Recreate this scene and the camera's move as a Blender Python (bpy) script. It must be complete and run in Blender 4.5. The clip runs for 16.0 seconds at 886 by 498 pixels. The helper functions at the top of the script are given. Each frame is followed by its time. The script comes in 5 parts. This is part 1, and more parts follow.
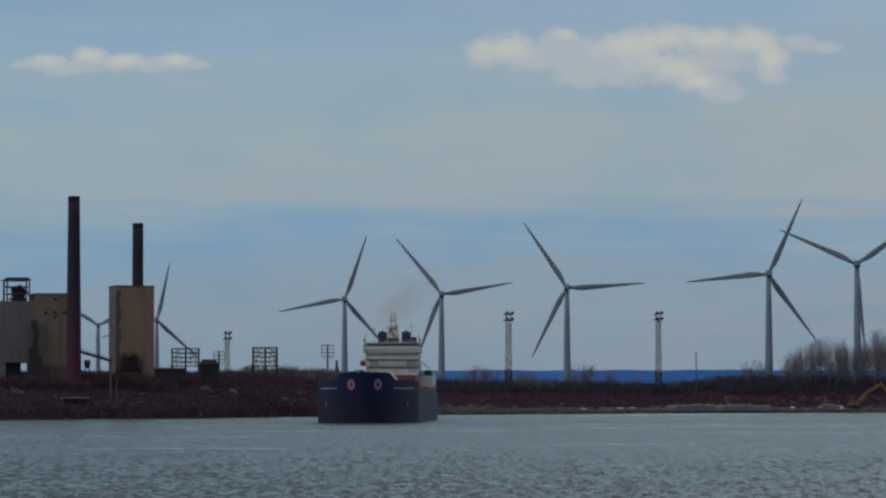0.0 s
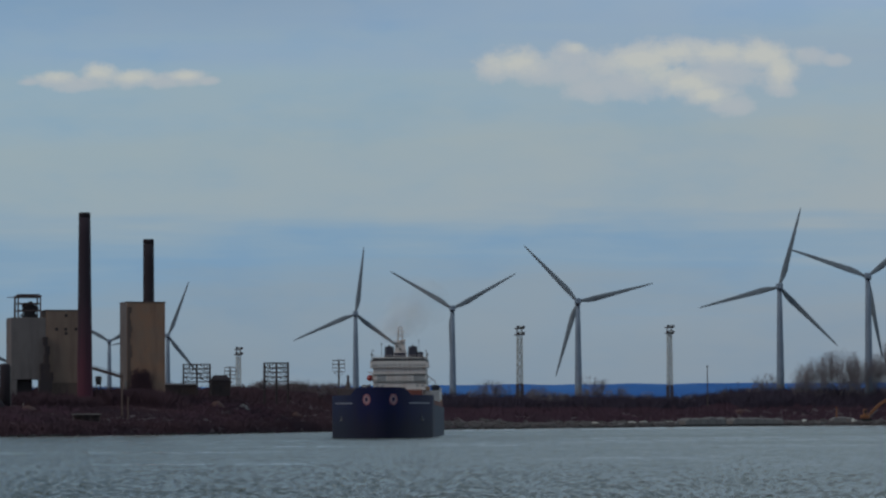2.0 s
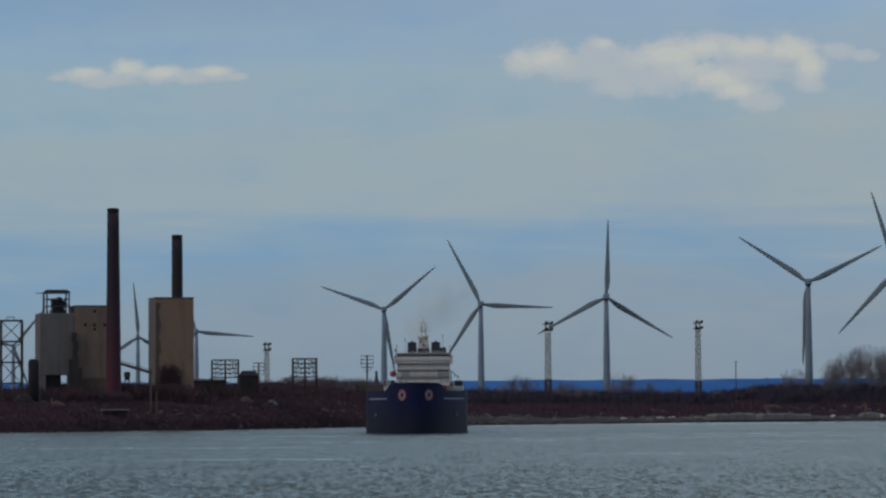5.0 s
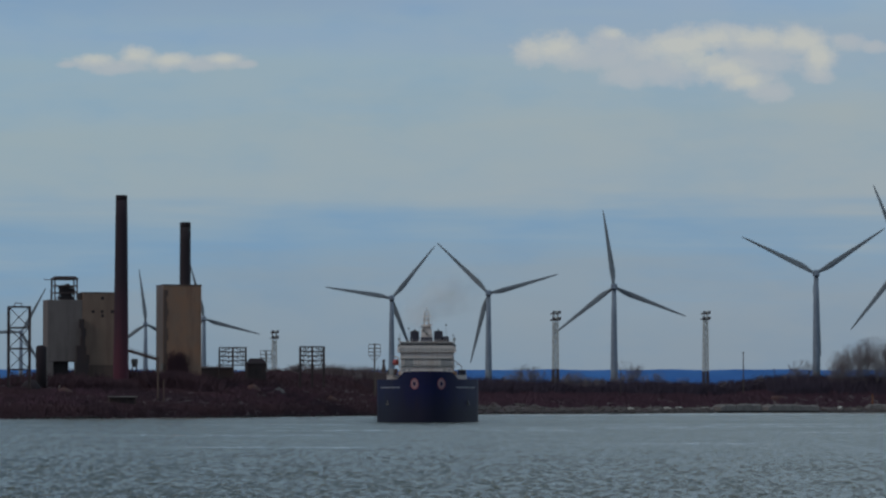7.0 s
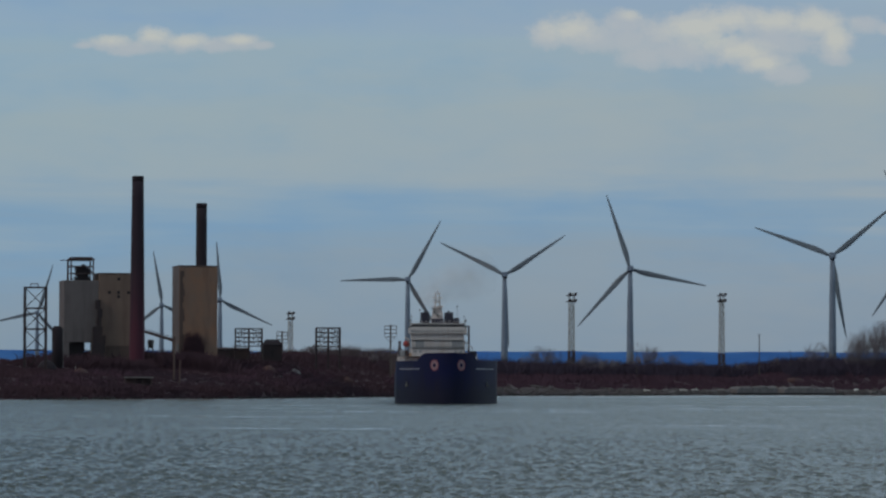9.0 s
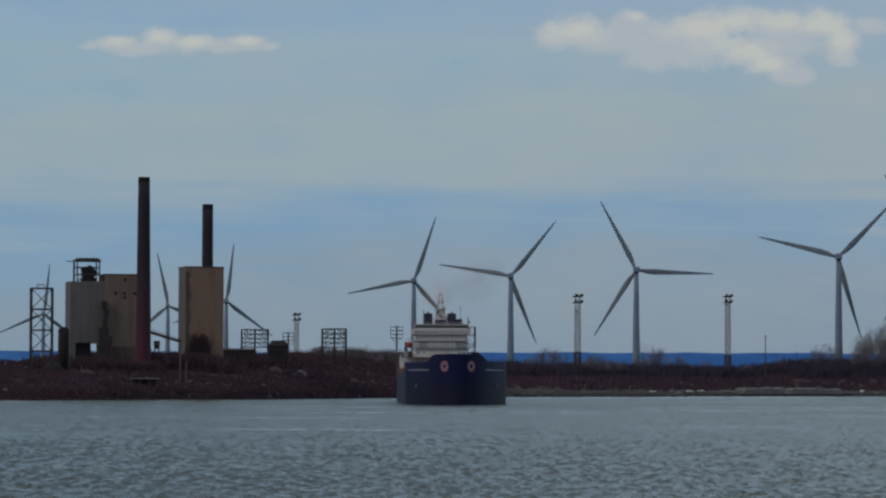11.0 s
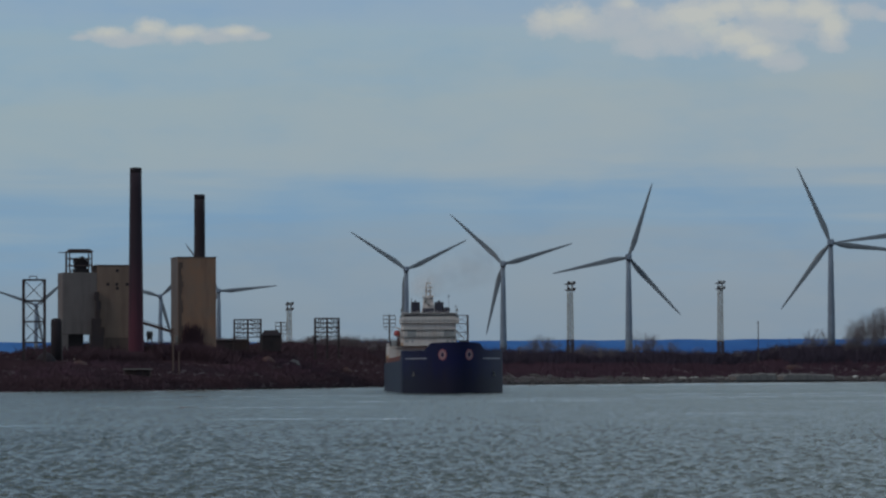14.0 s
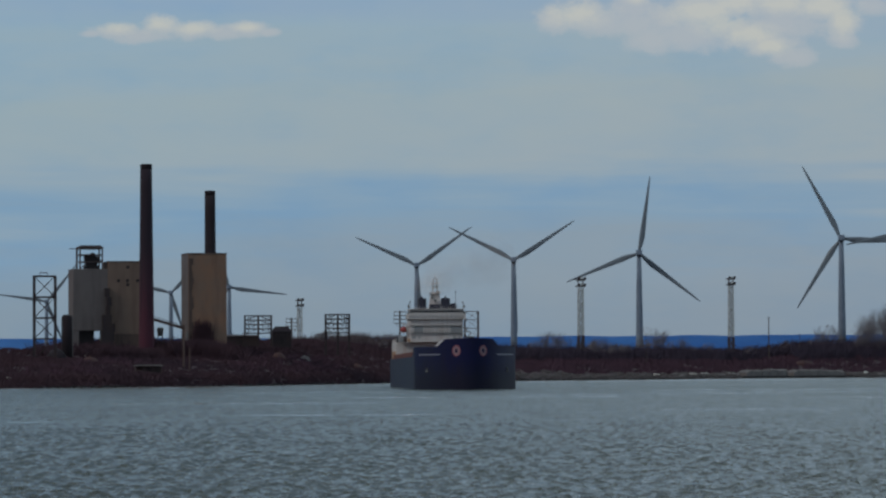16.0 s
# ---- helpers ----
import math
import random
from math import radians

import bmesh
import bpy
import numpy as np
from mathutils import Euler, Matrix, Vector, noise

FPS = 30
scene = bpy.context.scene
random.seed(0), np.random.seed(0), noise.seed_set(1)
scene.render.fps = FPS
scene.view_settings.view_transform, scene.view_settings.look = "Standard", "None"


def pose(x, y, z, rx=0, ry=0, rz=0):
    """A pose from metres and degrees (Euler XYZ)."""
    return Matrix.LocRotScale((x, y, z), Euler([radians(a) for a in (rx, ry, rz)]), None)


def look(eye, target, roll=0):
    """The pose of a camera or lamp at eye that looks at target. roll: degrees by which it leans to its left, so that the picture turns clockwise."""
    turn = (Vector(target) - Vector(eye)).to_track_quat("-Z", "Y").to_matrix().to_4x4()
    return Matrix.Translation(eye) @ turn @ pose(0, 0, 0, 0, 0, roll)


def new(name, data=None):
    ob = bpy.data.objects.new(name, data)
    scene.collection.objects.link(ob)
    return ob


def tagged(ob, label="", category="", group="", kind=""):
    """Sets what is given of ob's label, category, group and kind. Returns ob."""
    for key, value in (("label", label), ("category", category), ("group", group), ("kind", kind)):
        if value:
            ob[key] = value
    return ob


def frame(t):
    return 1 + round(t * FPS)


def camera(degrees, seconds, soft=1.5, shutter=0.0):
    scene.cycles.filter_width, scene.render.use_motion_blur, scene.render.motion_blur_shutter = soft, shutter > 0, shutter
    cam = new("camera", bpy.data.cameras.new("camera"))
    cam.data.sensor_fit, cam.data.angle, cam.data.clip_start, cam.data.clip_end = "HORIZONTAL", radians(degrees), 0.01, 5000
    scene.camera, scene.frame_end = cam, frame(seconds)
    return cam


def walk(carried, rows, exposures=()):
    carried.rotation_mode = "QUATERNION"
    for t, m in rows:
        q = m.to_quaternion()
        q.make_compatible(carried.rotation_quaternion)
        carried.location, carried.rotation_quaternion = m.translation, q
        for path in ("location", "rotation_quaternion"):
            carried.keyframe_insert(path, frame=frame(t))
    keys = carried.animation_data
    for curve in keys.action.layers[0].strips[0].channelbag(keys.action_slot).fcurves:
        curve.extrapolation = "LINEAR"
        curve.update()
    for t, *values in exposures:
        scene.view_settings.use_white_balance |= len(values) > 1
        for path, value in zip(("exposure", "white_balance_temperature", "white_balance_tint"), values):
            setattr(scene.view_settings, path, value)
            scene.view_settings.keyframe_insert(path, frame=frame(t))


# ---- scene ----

# ================= camera: hand held on a low bank, it only turns =================
EYE = (0.0, 0.0, 4.15)
cam = camera(14.3, 16.0, soft=2.4)
TURNS = [
    (0.0, 0.000, 2.529, 0.087), (0.5, 0.065, 2.695, 0.372), (1.0, 0.091, 2.795, 0.464), (1.5, 0.134, 2.807, 0.442), (2.0, 0.185, 2.766, 0.364), (2.5, 0.252, 2.738, 0.252),
    (3.0, 0.262, 2.730, 0.220), (3.5, 0.462, 2.658, 0.315), (4.0, 0.648, 2.642, 0.355), (4.2, 0.567, 2.663, 0.440), (6.3, 0.849, 2.707, 0.245), (6.5, 0.859, 2.669, 0.289),
    (7.0, 0.760, 2.518, 0.000), (7.5, 0.856, 2.434, -0.001), (8.0, 0.947, 2.423, -0.107), (8.5, 1.019, 2.324, -0.249), (9.0, 1.017, 2.218, -0.136), (11.5, 1.151, 2.237, -0.129),
    (12.0, 1.221, 2.193, 0.021), (12.5, 1.239, 2.147, 0.097), (13.0, 1.373, 1.939, 0.076), (13.5, 1.281, 1.892, 0.125), (14.0, 1.004, 2.048, 0.272), (14.5, 0.942, 2.055, 0.422),
    (15.0, 0.911, 2.084, 0.375), (15.5, 0.985, 2.030, 0.370), (16.0, 1.175, 1.985, 0.316)]
walk(cam, [(t, pose(*EYE, 90 + pitch, roll, yaw)) for t, yaw, pitch, roll in TURNS], exposures=[(0.0, 0.0), (16.0, 0.0)])

# ================= sky and sun =================
SUN_ELEV, SUN_AZ = 32.0, -120.0      # sun on the left, behind a thin veil; azimuth from straight ahead, left is negative


class Nodes:
    """Small helper to wire shader nodes."""

    def __init__(self, tree):
        self.tree = tree
        tree.nodes.clear()

    def add(self, kind, **values):
        node = self.tree.nodes.new(kind)
        for key, value in values.items():
            if key.startswith("in_"):
                key = key[3:]
                node.inputs[int(key) if key.isdigit() else key.replace("_", " ")].default_value = value
            else:
                exec_set(node, key, value)
        return node

    def link(self, a, b):
        self.tree.links.new(a, b)

    def math(self, op, a, b=None, c=None, clamp=False):
        node = self.tree.nodes.new("ShaderNodeMath")
        node.operation, node.use_clamp = op, clamp
        for socket, value in zip(node.inputs, (a, b, c)):
            if value is None:
                continue
            if isinstance(value, (int, float)):
                socket.default_value = value
            else:
                self.link(value, socket)
        return node.outputs[0]

    def mix(self, fac, a, b):
        node = self.tree.nodes.new("ShaderNodeMix")
        node.data_type = "RGBA"
        for socket, value in ((node.inputs[0], fac), (node.inputs[6], a), (node.inputs[7], b)):
            if isinstance(value, (int, float)):
                socket.default_value = value
            elif isinstance(value, (tuple, list)):
                socket.default_value = (*value[:3], 1)
            else:
                self.link(value, socket)
        return node.outputs[2]

    def noise(self, vector, scale, detail=3.0, rough=0.55):
        node = self.tree.nodes.new("ShaderNodeTexNoise")
        node.inputs["Scale"].default_value = scale
        node.inputs["Detail"].default_value = detail
        node.inputs["Roughness"].default_value = rough
        self.link(vector, node.inputs["Vector"])
        return node.outputs["Fac"]

    def ramp(self, fac, stops):
        node = self.tree.nodes.new("ShaderNodeValToRGB")
        el = node.color_ramp.elements
        while len(el) < len(stops):
            el.new(0.5)
        for e, (p, c) in zip(el, stops):
            e.position = p
            e.color = (*c, 1) if isinstance(c, (tuple, list)) else (c, c, c, 1)
        self.link(fac, node.inputs[0])
        return node.outputs[0]

    def scaled(self, vector, x, y, z):
        node = self.tree.nodes.new("ShaderNodeVectorMath")
        node.operation = "MULTIPLY"
        self.link(vector, node.inputs[0])
        node.inputs[1].default_value = (x, y, z)
        return node.outputs[0]


def exec_set(node, key, value):
    if key == "operation":
        node.operation = value


def srgb(r, g, b):
    return tuple((c / 255 / 12.92) if c < 10 else ((c / 255 + 0.055) / 1.055) ** 2.4 for c in (r, g, b))


def make_world():
    world = bpy.data.worlds.new("sky")
    scene.world = world
    world.use_nodes = True
    n = Nodes(world.node_tree)
    coord = n.add("ShaderNodeTexCoord").outputs["Generated"]
    sep = n.add("ShaderNodeSeparateXYZ")
    n.link(coord, sep.inputs[0])
    x, y, z = sep.outputs
    # clear sky above the veil
    sky = n.add("ShaderNodeTexSky")
    sky.sky_type = "NISHITA"
    sky.sun_disc = False
    sky.sun_elevation = radians(SUN_ELEV)
    sky.sun_rotation = radians(SUN_AZ)
    sky.air_density, sky.dust_density, sky.ozone_density = 1.0, 2.0, 1.5
    clear = n.add("ShaderNodeBackground", in_Strength=0.07)
    n.link(sky.outputs[0], clear.inputs[0])
    # the thin stratus veil, in streaks that lie level
    streak = n.scaled(coord, 5.5, 5.5, 76.0)
    s1 = n.noise(streak, 1.0, 4.0, 0.55)
    s2 = n.noise(n.scaled(coord, 28.0, 28.0, 225.0), 1.0, 3.0, 0.5)
    lift = n.math("MULTIPLY_ADD", s1, 0.049, n.math("MULTIPLY_ADD", s2, 0.0095, n.math("SUBTRACT", z, 0.0292)))
    veil = n.ramp(lift, [(0.0, srgb(135, 152, 168)), (0.030, srgb(137, 156, 173)), (0.044, srgb(127, 158, 185)), (0.057, srgb(151, 168, 180)),
                         (0.078, srgb(153, 170, 179)), (0.095, srgb(147, 170, 186)), (0.116, srgb(140, 165, 191)), (0.40, srgb(130, 150, 164)),
                         (1.0, srgb(122, 142, 162))])
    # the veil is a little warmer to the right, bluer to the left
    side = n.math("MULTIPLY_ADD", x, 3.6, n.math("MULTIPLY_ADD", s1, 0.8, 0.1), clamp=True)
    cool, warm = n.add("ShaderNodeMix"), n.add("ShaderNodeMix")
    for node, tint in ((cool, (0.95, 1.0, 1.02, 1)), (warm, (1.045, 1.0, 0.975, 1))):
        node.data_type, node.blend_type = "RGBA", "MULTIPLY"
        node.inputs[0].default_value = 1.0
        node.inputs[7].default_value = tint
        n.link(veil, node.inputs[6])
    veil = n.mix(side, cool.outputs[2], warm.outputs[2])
    # thin and thick places in the veil
    mottle = n.noise(n.scaled(coord, 26.0, 26.0, 62.0), 1.0, 4.0, 0.55)
    mottled = n.add("ShaderNodeMix")
    mottled.data_type, mottled.blend_type = "RGBA", "MULTIPLY"
    mottled.inputs[0].default_value = 1.0
    n.link(veil, mottled.inputs[6])
    n.link(n.ramp(mottle, [(0.32, (0.90, 0.965, 1.02)), (0.5, (1.0, 1.0, 1.0)), (0.70, (1.05, 1.015, 0.985))]), mottled.inputs[7])
    veil = mottled.outputs[2]
    # unseen veil above the view, graded brighter and warmer rightwards to light the water
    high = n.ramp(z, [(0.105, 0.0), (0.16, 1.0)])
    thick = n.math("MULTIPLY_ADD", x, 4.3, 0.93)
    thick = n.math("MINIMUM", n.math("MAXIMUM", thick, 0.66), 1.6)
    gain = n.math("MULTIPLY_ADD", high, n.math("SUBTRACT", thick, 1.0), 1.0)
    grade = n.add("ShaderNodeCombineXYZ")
    right_warmth = n.math("MULTIPLY", high, n.math("MULTIPLY_ADD", x, 4.0, 0.5, clamp=True))
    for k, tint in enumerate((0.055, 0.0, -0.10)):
        n.link(n.math("MULTIPLY", gain, n.math("MULTIPLY_ADD", right_warmth, tint, 1.0)), grade.inputs[k])
    graded_veil = n.add("ShaderNodeMix")
    graded_veil.data_type, graded_veil.blend_type = "RGBA", "MULTIPLY"
    graded_veil.inputs[0].default_value = 1.0
    n.link(veil, graded_veil.inputs[6])
    n.link(grade.outputs[0], graded_veil.inputs[7])
    veil = graded_veil.outputs[2]
    # two small fair-weather clouds low in the sky ahead
    inv = n.math("DIVIDE", 1.0, n.math("MAXIMUM", y, 0.05))
    tx, tz = n.math("MULTIPLY", x, inv), n.math("MULTIPLY", z, inv)
    flat = n.add("ShaderNodeCombineXYZ")
    n.link(tx, flat.inputs[0])
    n.link(tz, flat.inputs[1])
    rag = n.noise(flat.outputs[0], 105.0, 6.0, 0.60)
    rag2 = n.noise(n.scaled(flat.outputs[0], 1.0, 1.5, 1.0), 330.0, 4.0, 0.62)
    # lobes of the clouds, in thousandths: bearing, height, half width, half height
    small_cloud = [(-99.9, 98.4, 5.5, 3.2), (-113.3, 97.2, 7.6, 2.3), (-91.0, 97.3, 7.6, 2.5), (-75.8, 97.4, 6.2, 2.1), (-69.5, 96.6, 3.4, 1.2),
                   (-105.2, 95.9, 8.9, 2.1), (-119.5, 96.6, 3.6, 1.1), (-82.9, 96.7, 7.1, 2.0)]
    large_cloud = [(11.8, 99.9, 5.5, 4.1), (19.8, 100.5, 9.8, 4.6), (26.0, 98.7, 8.0, 3.7), (33.7, 103.1, 6.0, 3.7), (39.4, 93.7, 8.9, 3.7), (49.2, 95.5, 11.6, 5.2),
                   (53.7, 101.7, 11.6, 5.2), (63.5, 103.6, 10.7, 4.6), (75.1, 102.6, 12.4, 4.3), (86.7, 102.4, 10.7, 4.6), (92.9, 97.9, 5.9, 5.2), (93.7, 93.1, 4.3, 2.5),
                   (66.1, 96.2, 9.8, 4.3), (73.2, 92.6, 8.0, 3.7), (79.4, 88.5, 6.6, 2.8), (76.9, 98.0, 11.6, 4.6), (101.9, 102.6, 4.6, 2.6), (34.5, 98.0, 8.5, 4.2), (43.0, 99.6, 8.0, 4.2), (108.5, 101.5, 4.0, 1.6)]
    sunlit_lobes = [(-99.9, 100.0, 5.3, 2.7), (-91.0, 98.2, 5.3, 1.8), (-113.3, 98.5, 5.3, 1.6), (-75.8, 98.3, 3.6, 1.2), (17.1, 101.7, 8.9, 3.2), (54.6, 101.9, 10.7, 3.6),
                    (62.7, 104.1, 8.0, 3.2), (75.1, 104.2, 9.8, 2.7), (87.6, 103.3, 8.0, 3.2), (93.4, 99.4, 4.1, 4.4), (59.0, 98.4, 7.1, 3.2), (67.0, 95.1, 6.4, 2.7),
                    (73.2, 91.7, 4.6, 2.1), (35.9, 105.6, 3.6, 1.4)]

    def lobes(rows):
        total = None
        for u, v, a, b in rows:
            sub = n.add("ShaderNodeVectorMath", operation="SUBTRACT")
            n.link(flat.outputs[0], sub.inputs[0])
            sub.inputs[1].default_value = (u / 1000, v / 1000, 0)
            mul = n.scaled(sub.outputs[0], 830 / a, 830 / b, 0)
            ln = n.add("ShaderNodeVectorMath", operation="LENGTH")
            n.link(mul, ln.inputs[0])
            val = n.math("SUBTRACT", 1.0, ln.outputs["Value"])
            total = val if total is None else n.math("SMOOTH_MAX", total, val, 0.25)
        return total

    frayed = n.math("MULTIPLY_ADD", rag, 1.35, n.math("MULTIPLY_ADD", rag2, 0.55, -0.88))
    body = n.math("ADD", lobes(small_cloud + large_cloud), frayed)
    cover = n.ramp(body, [(0.0, 0.0), (0.14, 0.22), (0.40, 0.75), (0.80, 1.0)])
    lit = n.math("ADD", lobes(sunlit_lobes), n.math("MULTIPLY_ADD", rag2, 0.5, n.math("MULTIPLY_ADD", rag, 0.9, -0.35)))
    tone = n.ramp(lit, [(0.0, srgb(178, 183, 188)), (0.45, srgb(188, 190, 189)), (1.1, srgb(203, 201, 190))])
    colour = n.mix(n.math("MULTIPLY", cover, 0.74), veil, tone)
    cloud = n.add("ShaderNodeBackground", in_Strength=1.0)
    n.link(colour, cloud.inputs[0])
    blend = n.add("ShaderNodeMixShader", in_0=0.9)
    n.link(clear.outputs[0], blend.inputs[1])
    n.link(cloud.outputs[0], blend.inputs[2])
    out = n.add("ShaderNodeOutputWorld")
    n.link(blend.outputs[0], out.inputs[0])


make_world()
sun_data = bpy.data.lights.new("sun", "SUN")
sun_data.energy, sun_data.angle, sun_data.color = 0.85, radians(12), (1.0, 0.93, 0.82)
sun = new("sun", sun_data)
sun_from = Vector((math.sin(radians(SUN_AZ)) * math.cos(radians(SUN_ELEV)), math.cos(radians(SUN_AZ)) * math.cos(radians(SUN_ELEV)), math.sin(radians(SUN_ELEV))))
sun.matrix_world = look(sun_from * 100, (0, 0, 0))

# ================= materials =================


def material(name, colour, rough=0.7, metal=0.0, grain=0.4, grain_scale=2.0, patch=0.25, patch_scale=0.15, second=None, bump=0.1, random_tint=0.0, spec=0.5):
    """Painted or raw surface with grain, larger patches of a second colour and fine relief; scales per metre."""
    m = bpy.data.materials.new(name)
    m.use_nodes = True
    n = Nodes(m.node_tree)
    co = n.add("ShaderNodeTexCoord").outputs["Object"]
    fine, wide = n.noise(co, grain_scale, 5.0, 0.62), n.noise(co, patch_scale, 4.0, 0.6)
    second = second or tuple(c * 0.6 for c in colour)
    base = n.mix(n.math("MULTIPLY", n.ramp(wide, [(0.42, 0.0), (0.68, 1.0)]), min(1.0, patch * 2)), colour, second)
    base = n.mix(n.math("MULTIPLY", n.ramp(fine, [(0.3, 1.0), (0.7, 0.0)]), grain), base, tuple(c * 0.45 for c in colour))
    if random_tint:
        info = n.add("ShaderNodeNewGeometry").outputs["Random Per Island"]
        base = n.mix(n.math("MULTIPLY", info, random_tint), base, second)
    b = n.add("ShaderNodeBsdfPrincipled", in_Metallic=metal)
    b.inputs["Specular IOR Level"].default_value = spec
    n.link(base, b.inputs["Base Color"])
    n.link(n.math("MULTIPLY_ADD", fine, 0.25, rough - 0.12, clamp=True), b.inputs["Roughness"])
    if bump:
        bp = n.add("ShaderNodeBump", in_Strength=bump, in_Distance=0.1)
        n.link(fine, bp.inputs["Height"])
        n.link(bp.outputs[0], b.inputs["Normal"])
    out = n.add("ShaderNodeOutputMaterial")
    n.link(b.outputs[0], out.inputs[0])
    return m


def streaked(name, colour, streak, rough=0.6, amount=0.6, across=1.2, down=0.05, second=None, gloss=0.5, soot=None, low_grey=None):
    """A surface with vertical runs of dirt or rust."""
    m = bpy.data.materials.new(name)
    m.use_nodes = True
    n = Nodes(m.node_tree)
    co = n.add("ShaderNodeTexCoord").outputs["Object"]
    runs = n.noise(n.scaled(co, across, across, down), 1.0, 4.0, 0.65)
    wide = n.noise(co, 0.18, 4.0, 0.6)
    fine = n.noise(co, 3.0, 4.0, 0.6)
    base = n.mix(n.ramp(wide, [(0.4, 0.0), (0.7, 0.7)]), colour, second or tuple(c * 0.75 for c in colour))
    base = n.mix(n.math("MULTIPLY", n.ramp(runs, [(0.48, 0.0), (0.72, 1.0)]), amount), base, streak)
    base = n.mix(n.math("MULTIPLY", fine, 0.2), base, tuple(c * 0.5 for c in colour))
    if soot:
        # soot runs down from the mouth of the flue, thinning out unevenly
        up = n.add("ShaderNodeSeparateXYZ")
        n.link(co, up.inputs[0])
        reach = n.math("MULTIPLY_ADD", runs, 22.0, n.math("SUBTRACT", up.outputs[2], 11.0))
        base = n.mix(n.ramp(n.math("DIVIDE", reach, 70.0), [(0.18, 0.0), (0.55, 1.0)]), base, soot)
    if low_grey:
        # a greyer tone blended in unevenly up from the waterline
        low = n.add("ShaderNodeSeparateXYZ")
        n.link(co, low.inputs[0])
        grey_reach = n.math("MULTIPLY_ADD", wide, -6.0, n.math("MULTIPLY_ADD", runs, -3.0, low.outputs[2]))
        base = n.mix(n.ramp(n.math("MULTIPLY_ADD", grey_reach, 0.1, 0.5), [(0.28, 0.85), (0.75, 0.0)]), base, low_grey)
    b = n.add("ShaderNodeBsdfPrincipled", in_Roughness=rough)
    b.inputs["Specular IOR Level"].default_value = gloss
    n.link(base, b.inputs["Base Color"])
    bp = n.add("ShaderNodeBump", in_Strength=0.15, in_Distance=0.1)
    n.link(fine, bp.inputs["Height"])
    n.link(bp.outputs[0], b.inputs["Normal"])
    out = n.add("ShaderNodeOutputMaterial")
    n.link(b.outputs[0], out.inputs[0])
    return m


def water_material():
    """Wind-ruffled harbour water: short chop, longer swell, and level slicks where the chop dies down."""
    m = bpy.data.materials.new("harbour_water")
    m.use_nodes = True
    n = Nodes(m.node_tree)
    co = n.add("ShaderNodeTexCoord").outputs["Object"]
    chop = n.noise(n.scaled(co, 1.0, 0.30, 1.0), 2.8, 3.0, 0.65)
    patch = n.noise(n.scaled(co, 2.4, 0.5, 1.0), 1.0, 4.0, 0.75)
    gust = n.noise(n.scaled(co, 0.012, 0.012, 1.0), 1.0, 3.0, 0.6)
    still = n.add("ShaderNodeAttribute")
    still.attribute_name = "still_water"
    lee = n.add("ShaderNodeAttribute")
    lee.attribute_name = "lee_water"
    slick = n.math("SUBTRACT", 1.0, n.math("MAXIMUM", still.outputs["Fac"], lee.outputs["Fac"]), clamp=True)
    # short crests that follow one another down the wind
    crest = n.noise(n.scaled(co, 2.6, 0.42, 1.0), 1.0, 3.0, 0.6)
    height = n.math("MULTIPLY_ADD", crest, 1.5, n.math("MULTIPLY", chop, 0.8))
    calm = n.math("MULTIPLY", slick, n.math("MULTIPLY_ADD", gust, 0.5, n.math("MULTIPLY_ADD", n.ramp(patch, [(0.46, 0.0), (0.55, 1.0)]), 1.1, 0.16)), clamp=True)
    out_y = n.add("ShaderNodeSeparateXYZ")
    n.link(co, out_y.inputs[0])
    b = n.add("ShaderNodeBsdfPrincipled", in_Roughness=0.16, in_IOR=1.333)
    # ripples finer than the modelled waves roughen the open water, least in the slicks
    open_water = n.ramp(n.math("DIVIDE", out_y.outputs[1], 1000.0), [(0.10, 0.13), (0.40, 0.19), (0.85, 0.23)])
    ripple = n.math("MULTIPLY_ADD", n.math("MULTIPLY", still.outputs["Fac"], open_water), -0.6, open_water)
    n.link(n.math("MULTIPLY_ADD", lee.outputs["Fac"], -0.07, ripple), b.inputs["Roughness"])
    # under the far bank a paler base colour stands for its brighter reflection
    sheen_base = n.mix(n.math("MULTIPLY", lee.outputs["Fac"], 0.8), n.mix(gust, (0.070, 0.080, 0.064), (0.092, 0.098, 0.078)), (0.34, 0.33, 0.30))
    n.link(sheen_base, b.inputs["Base Color"])
    bp = n.add("ShaderNodeBump", in_Distance=0.6)
    n.link(calm, bp.inputs["Strength"])
    n.link(height, bp.inputs["Height"])
    n.link(bp.outputs[0], b.inputs["Normal"])
    out = n.add("ShaderNodeOutputMaterial")
    n.link(b.outputs[0], out.inputs[0])
    return m


WATER = water_material()
EARTH = material("slag_earth", (0.066, 0.040, 0.048), 0.95, grain=0.2, grain_scale=0.8, patch=0.5, patch_scale=0.03, second=(0.075, 0.044, 0.050), bump=0.5)
# distance haze is put into the ridge's blue base colour
HILLS = material("far_ridge_haze_blue", (0.062, 0.170, 0.46), 1.0, grain=0.35, grain_scale=0.012, patch=0.5, patch_scale=0.004, second=(0.10, 0.25, 0.56), bump=0, spec=0.0)
BRUSH = material("bare_brush", (0.085, 0.050, 0.062), 0.95, grain=0.15, patch=0.5, patch_scale=0.022, second=(0.062, 0.042, 0.056), bump=0, random_tint=0.2, spec=0.1)
BRUSH_RED = material("red_osier_brush", (0.102, 0.056, 0.078), 0.95, grain=0.2, patch=0.5, patch_scale=0.04, second=(0.080, 0.050, 0.068), bump=0, random_tint=0.35, spec=0.1)
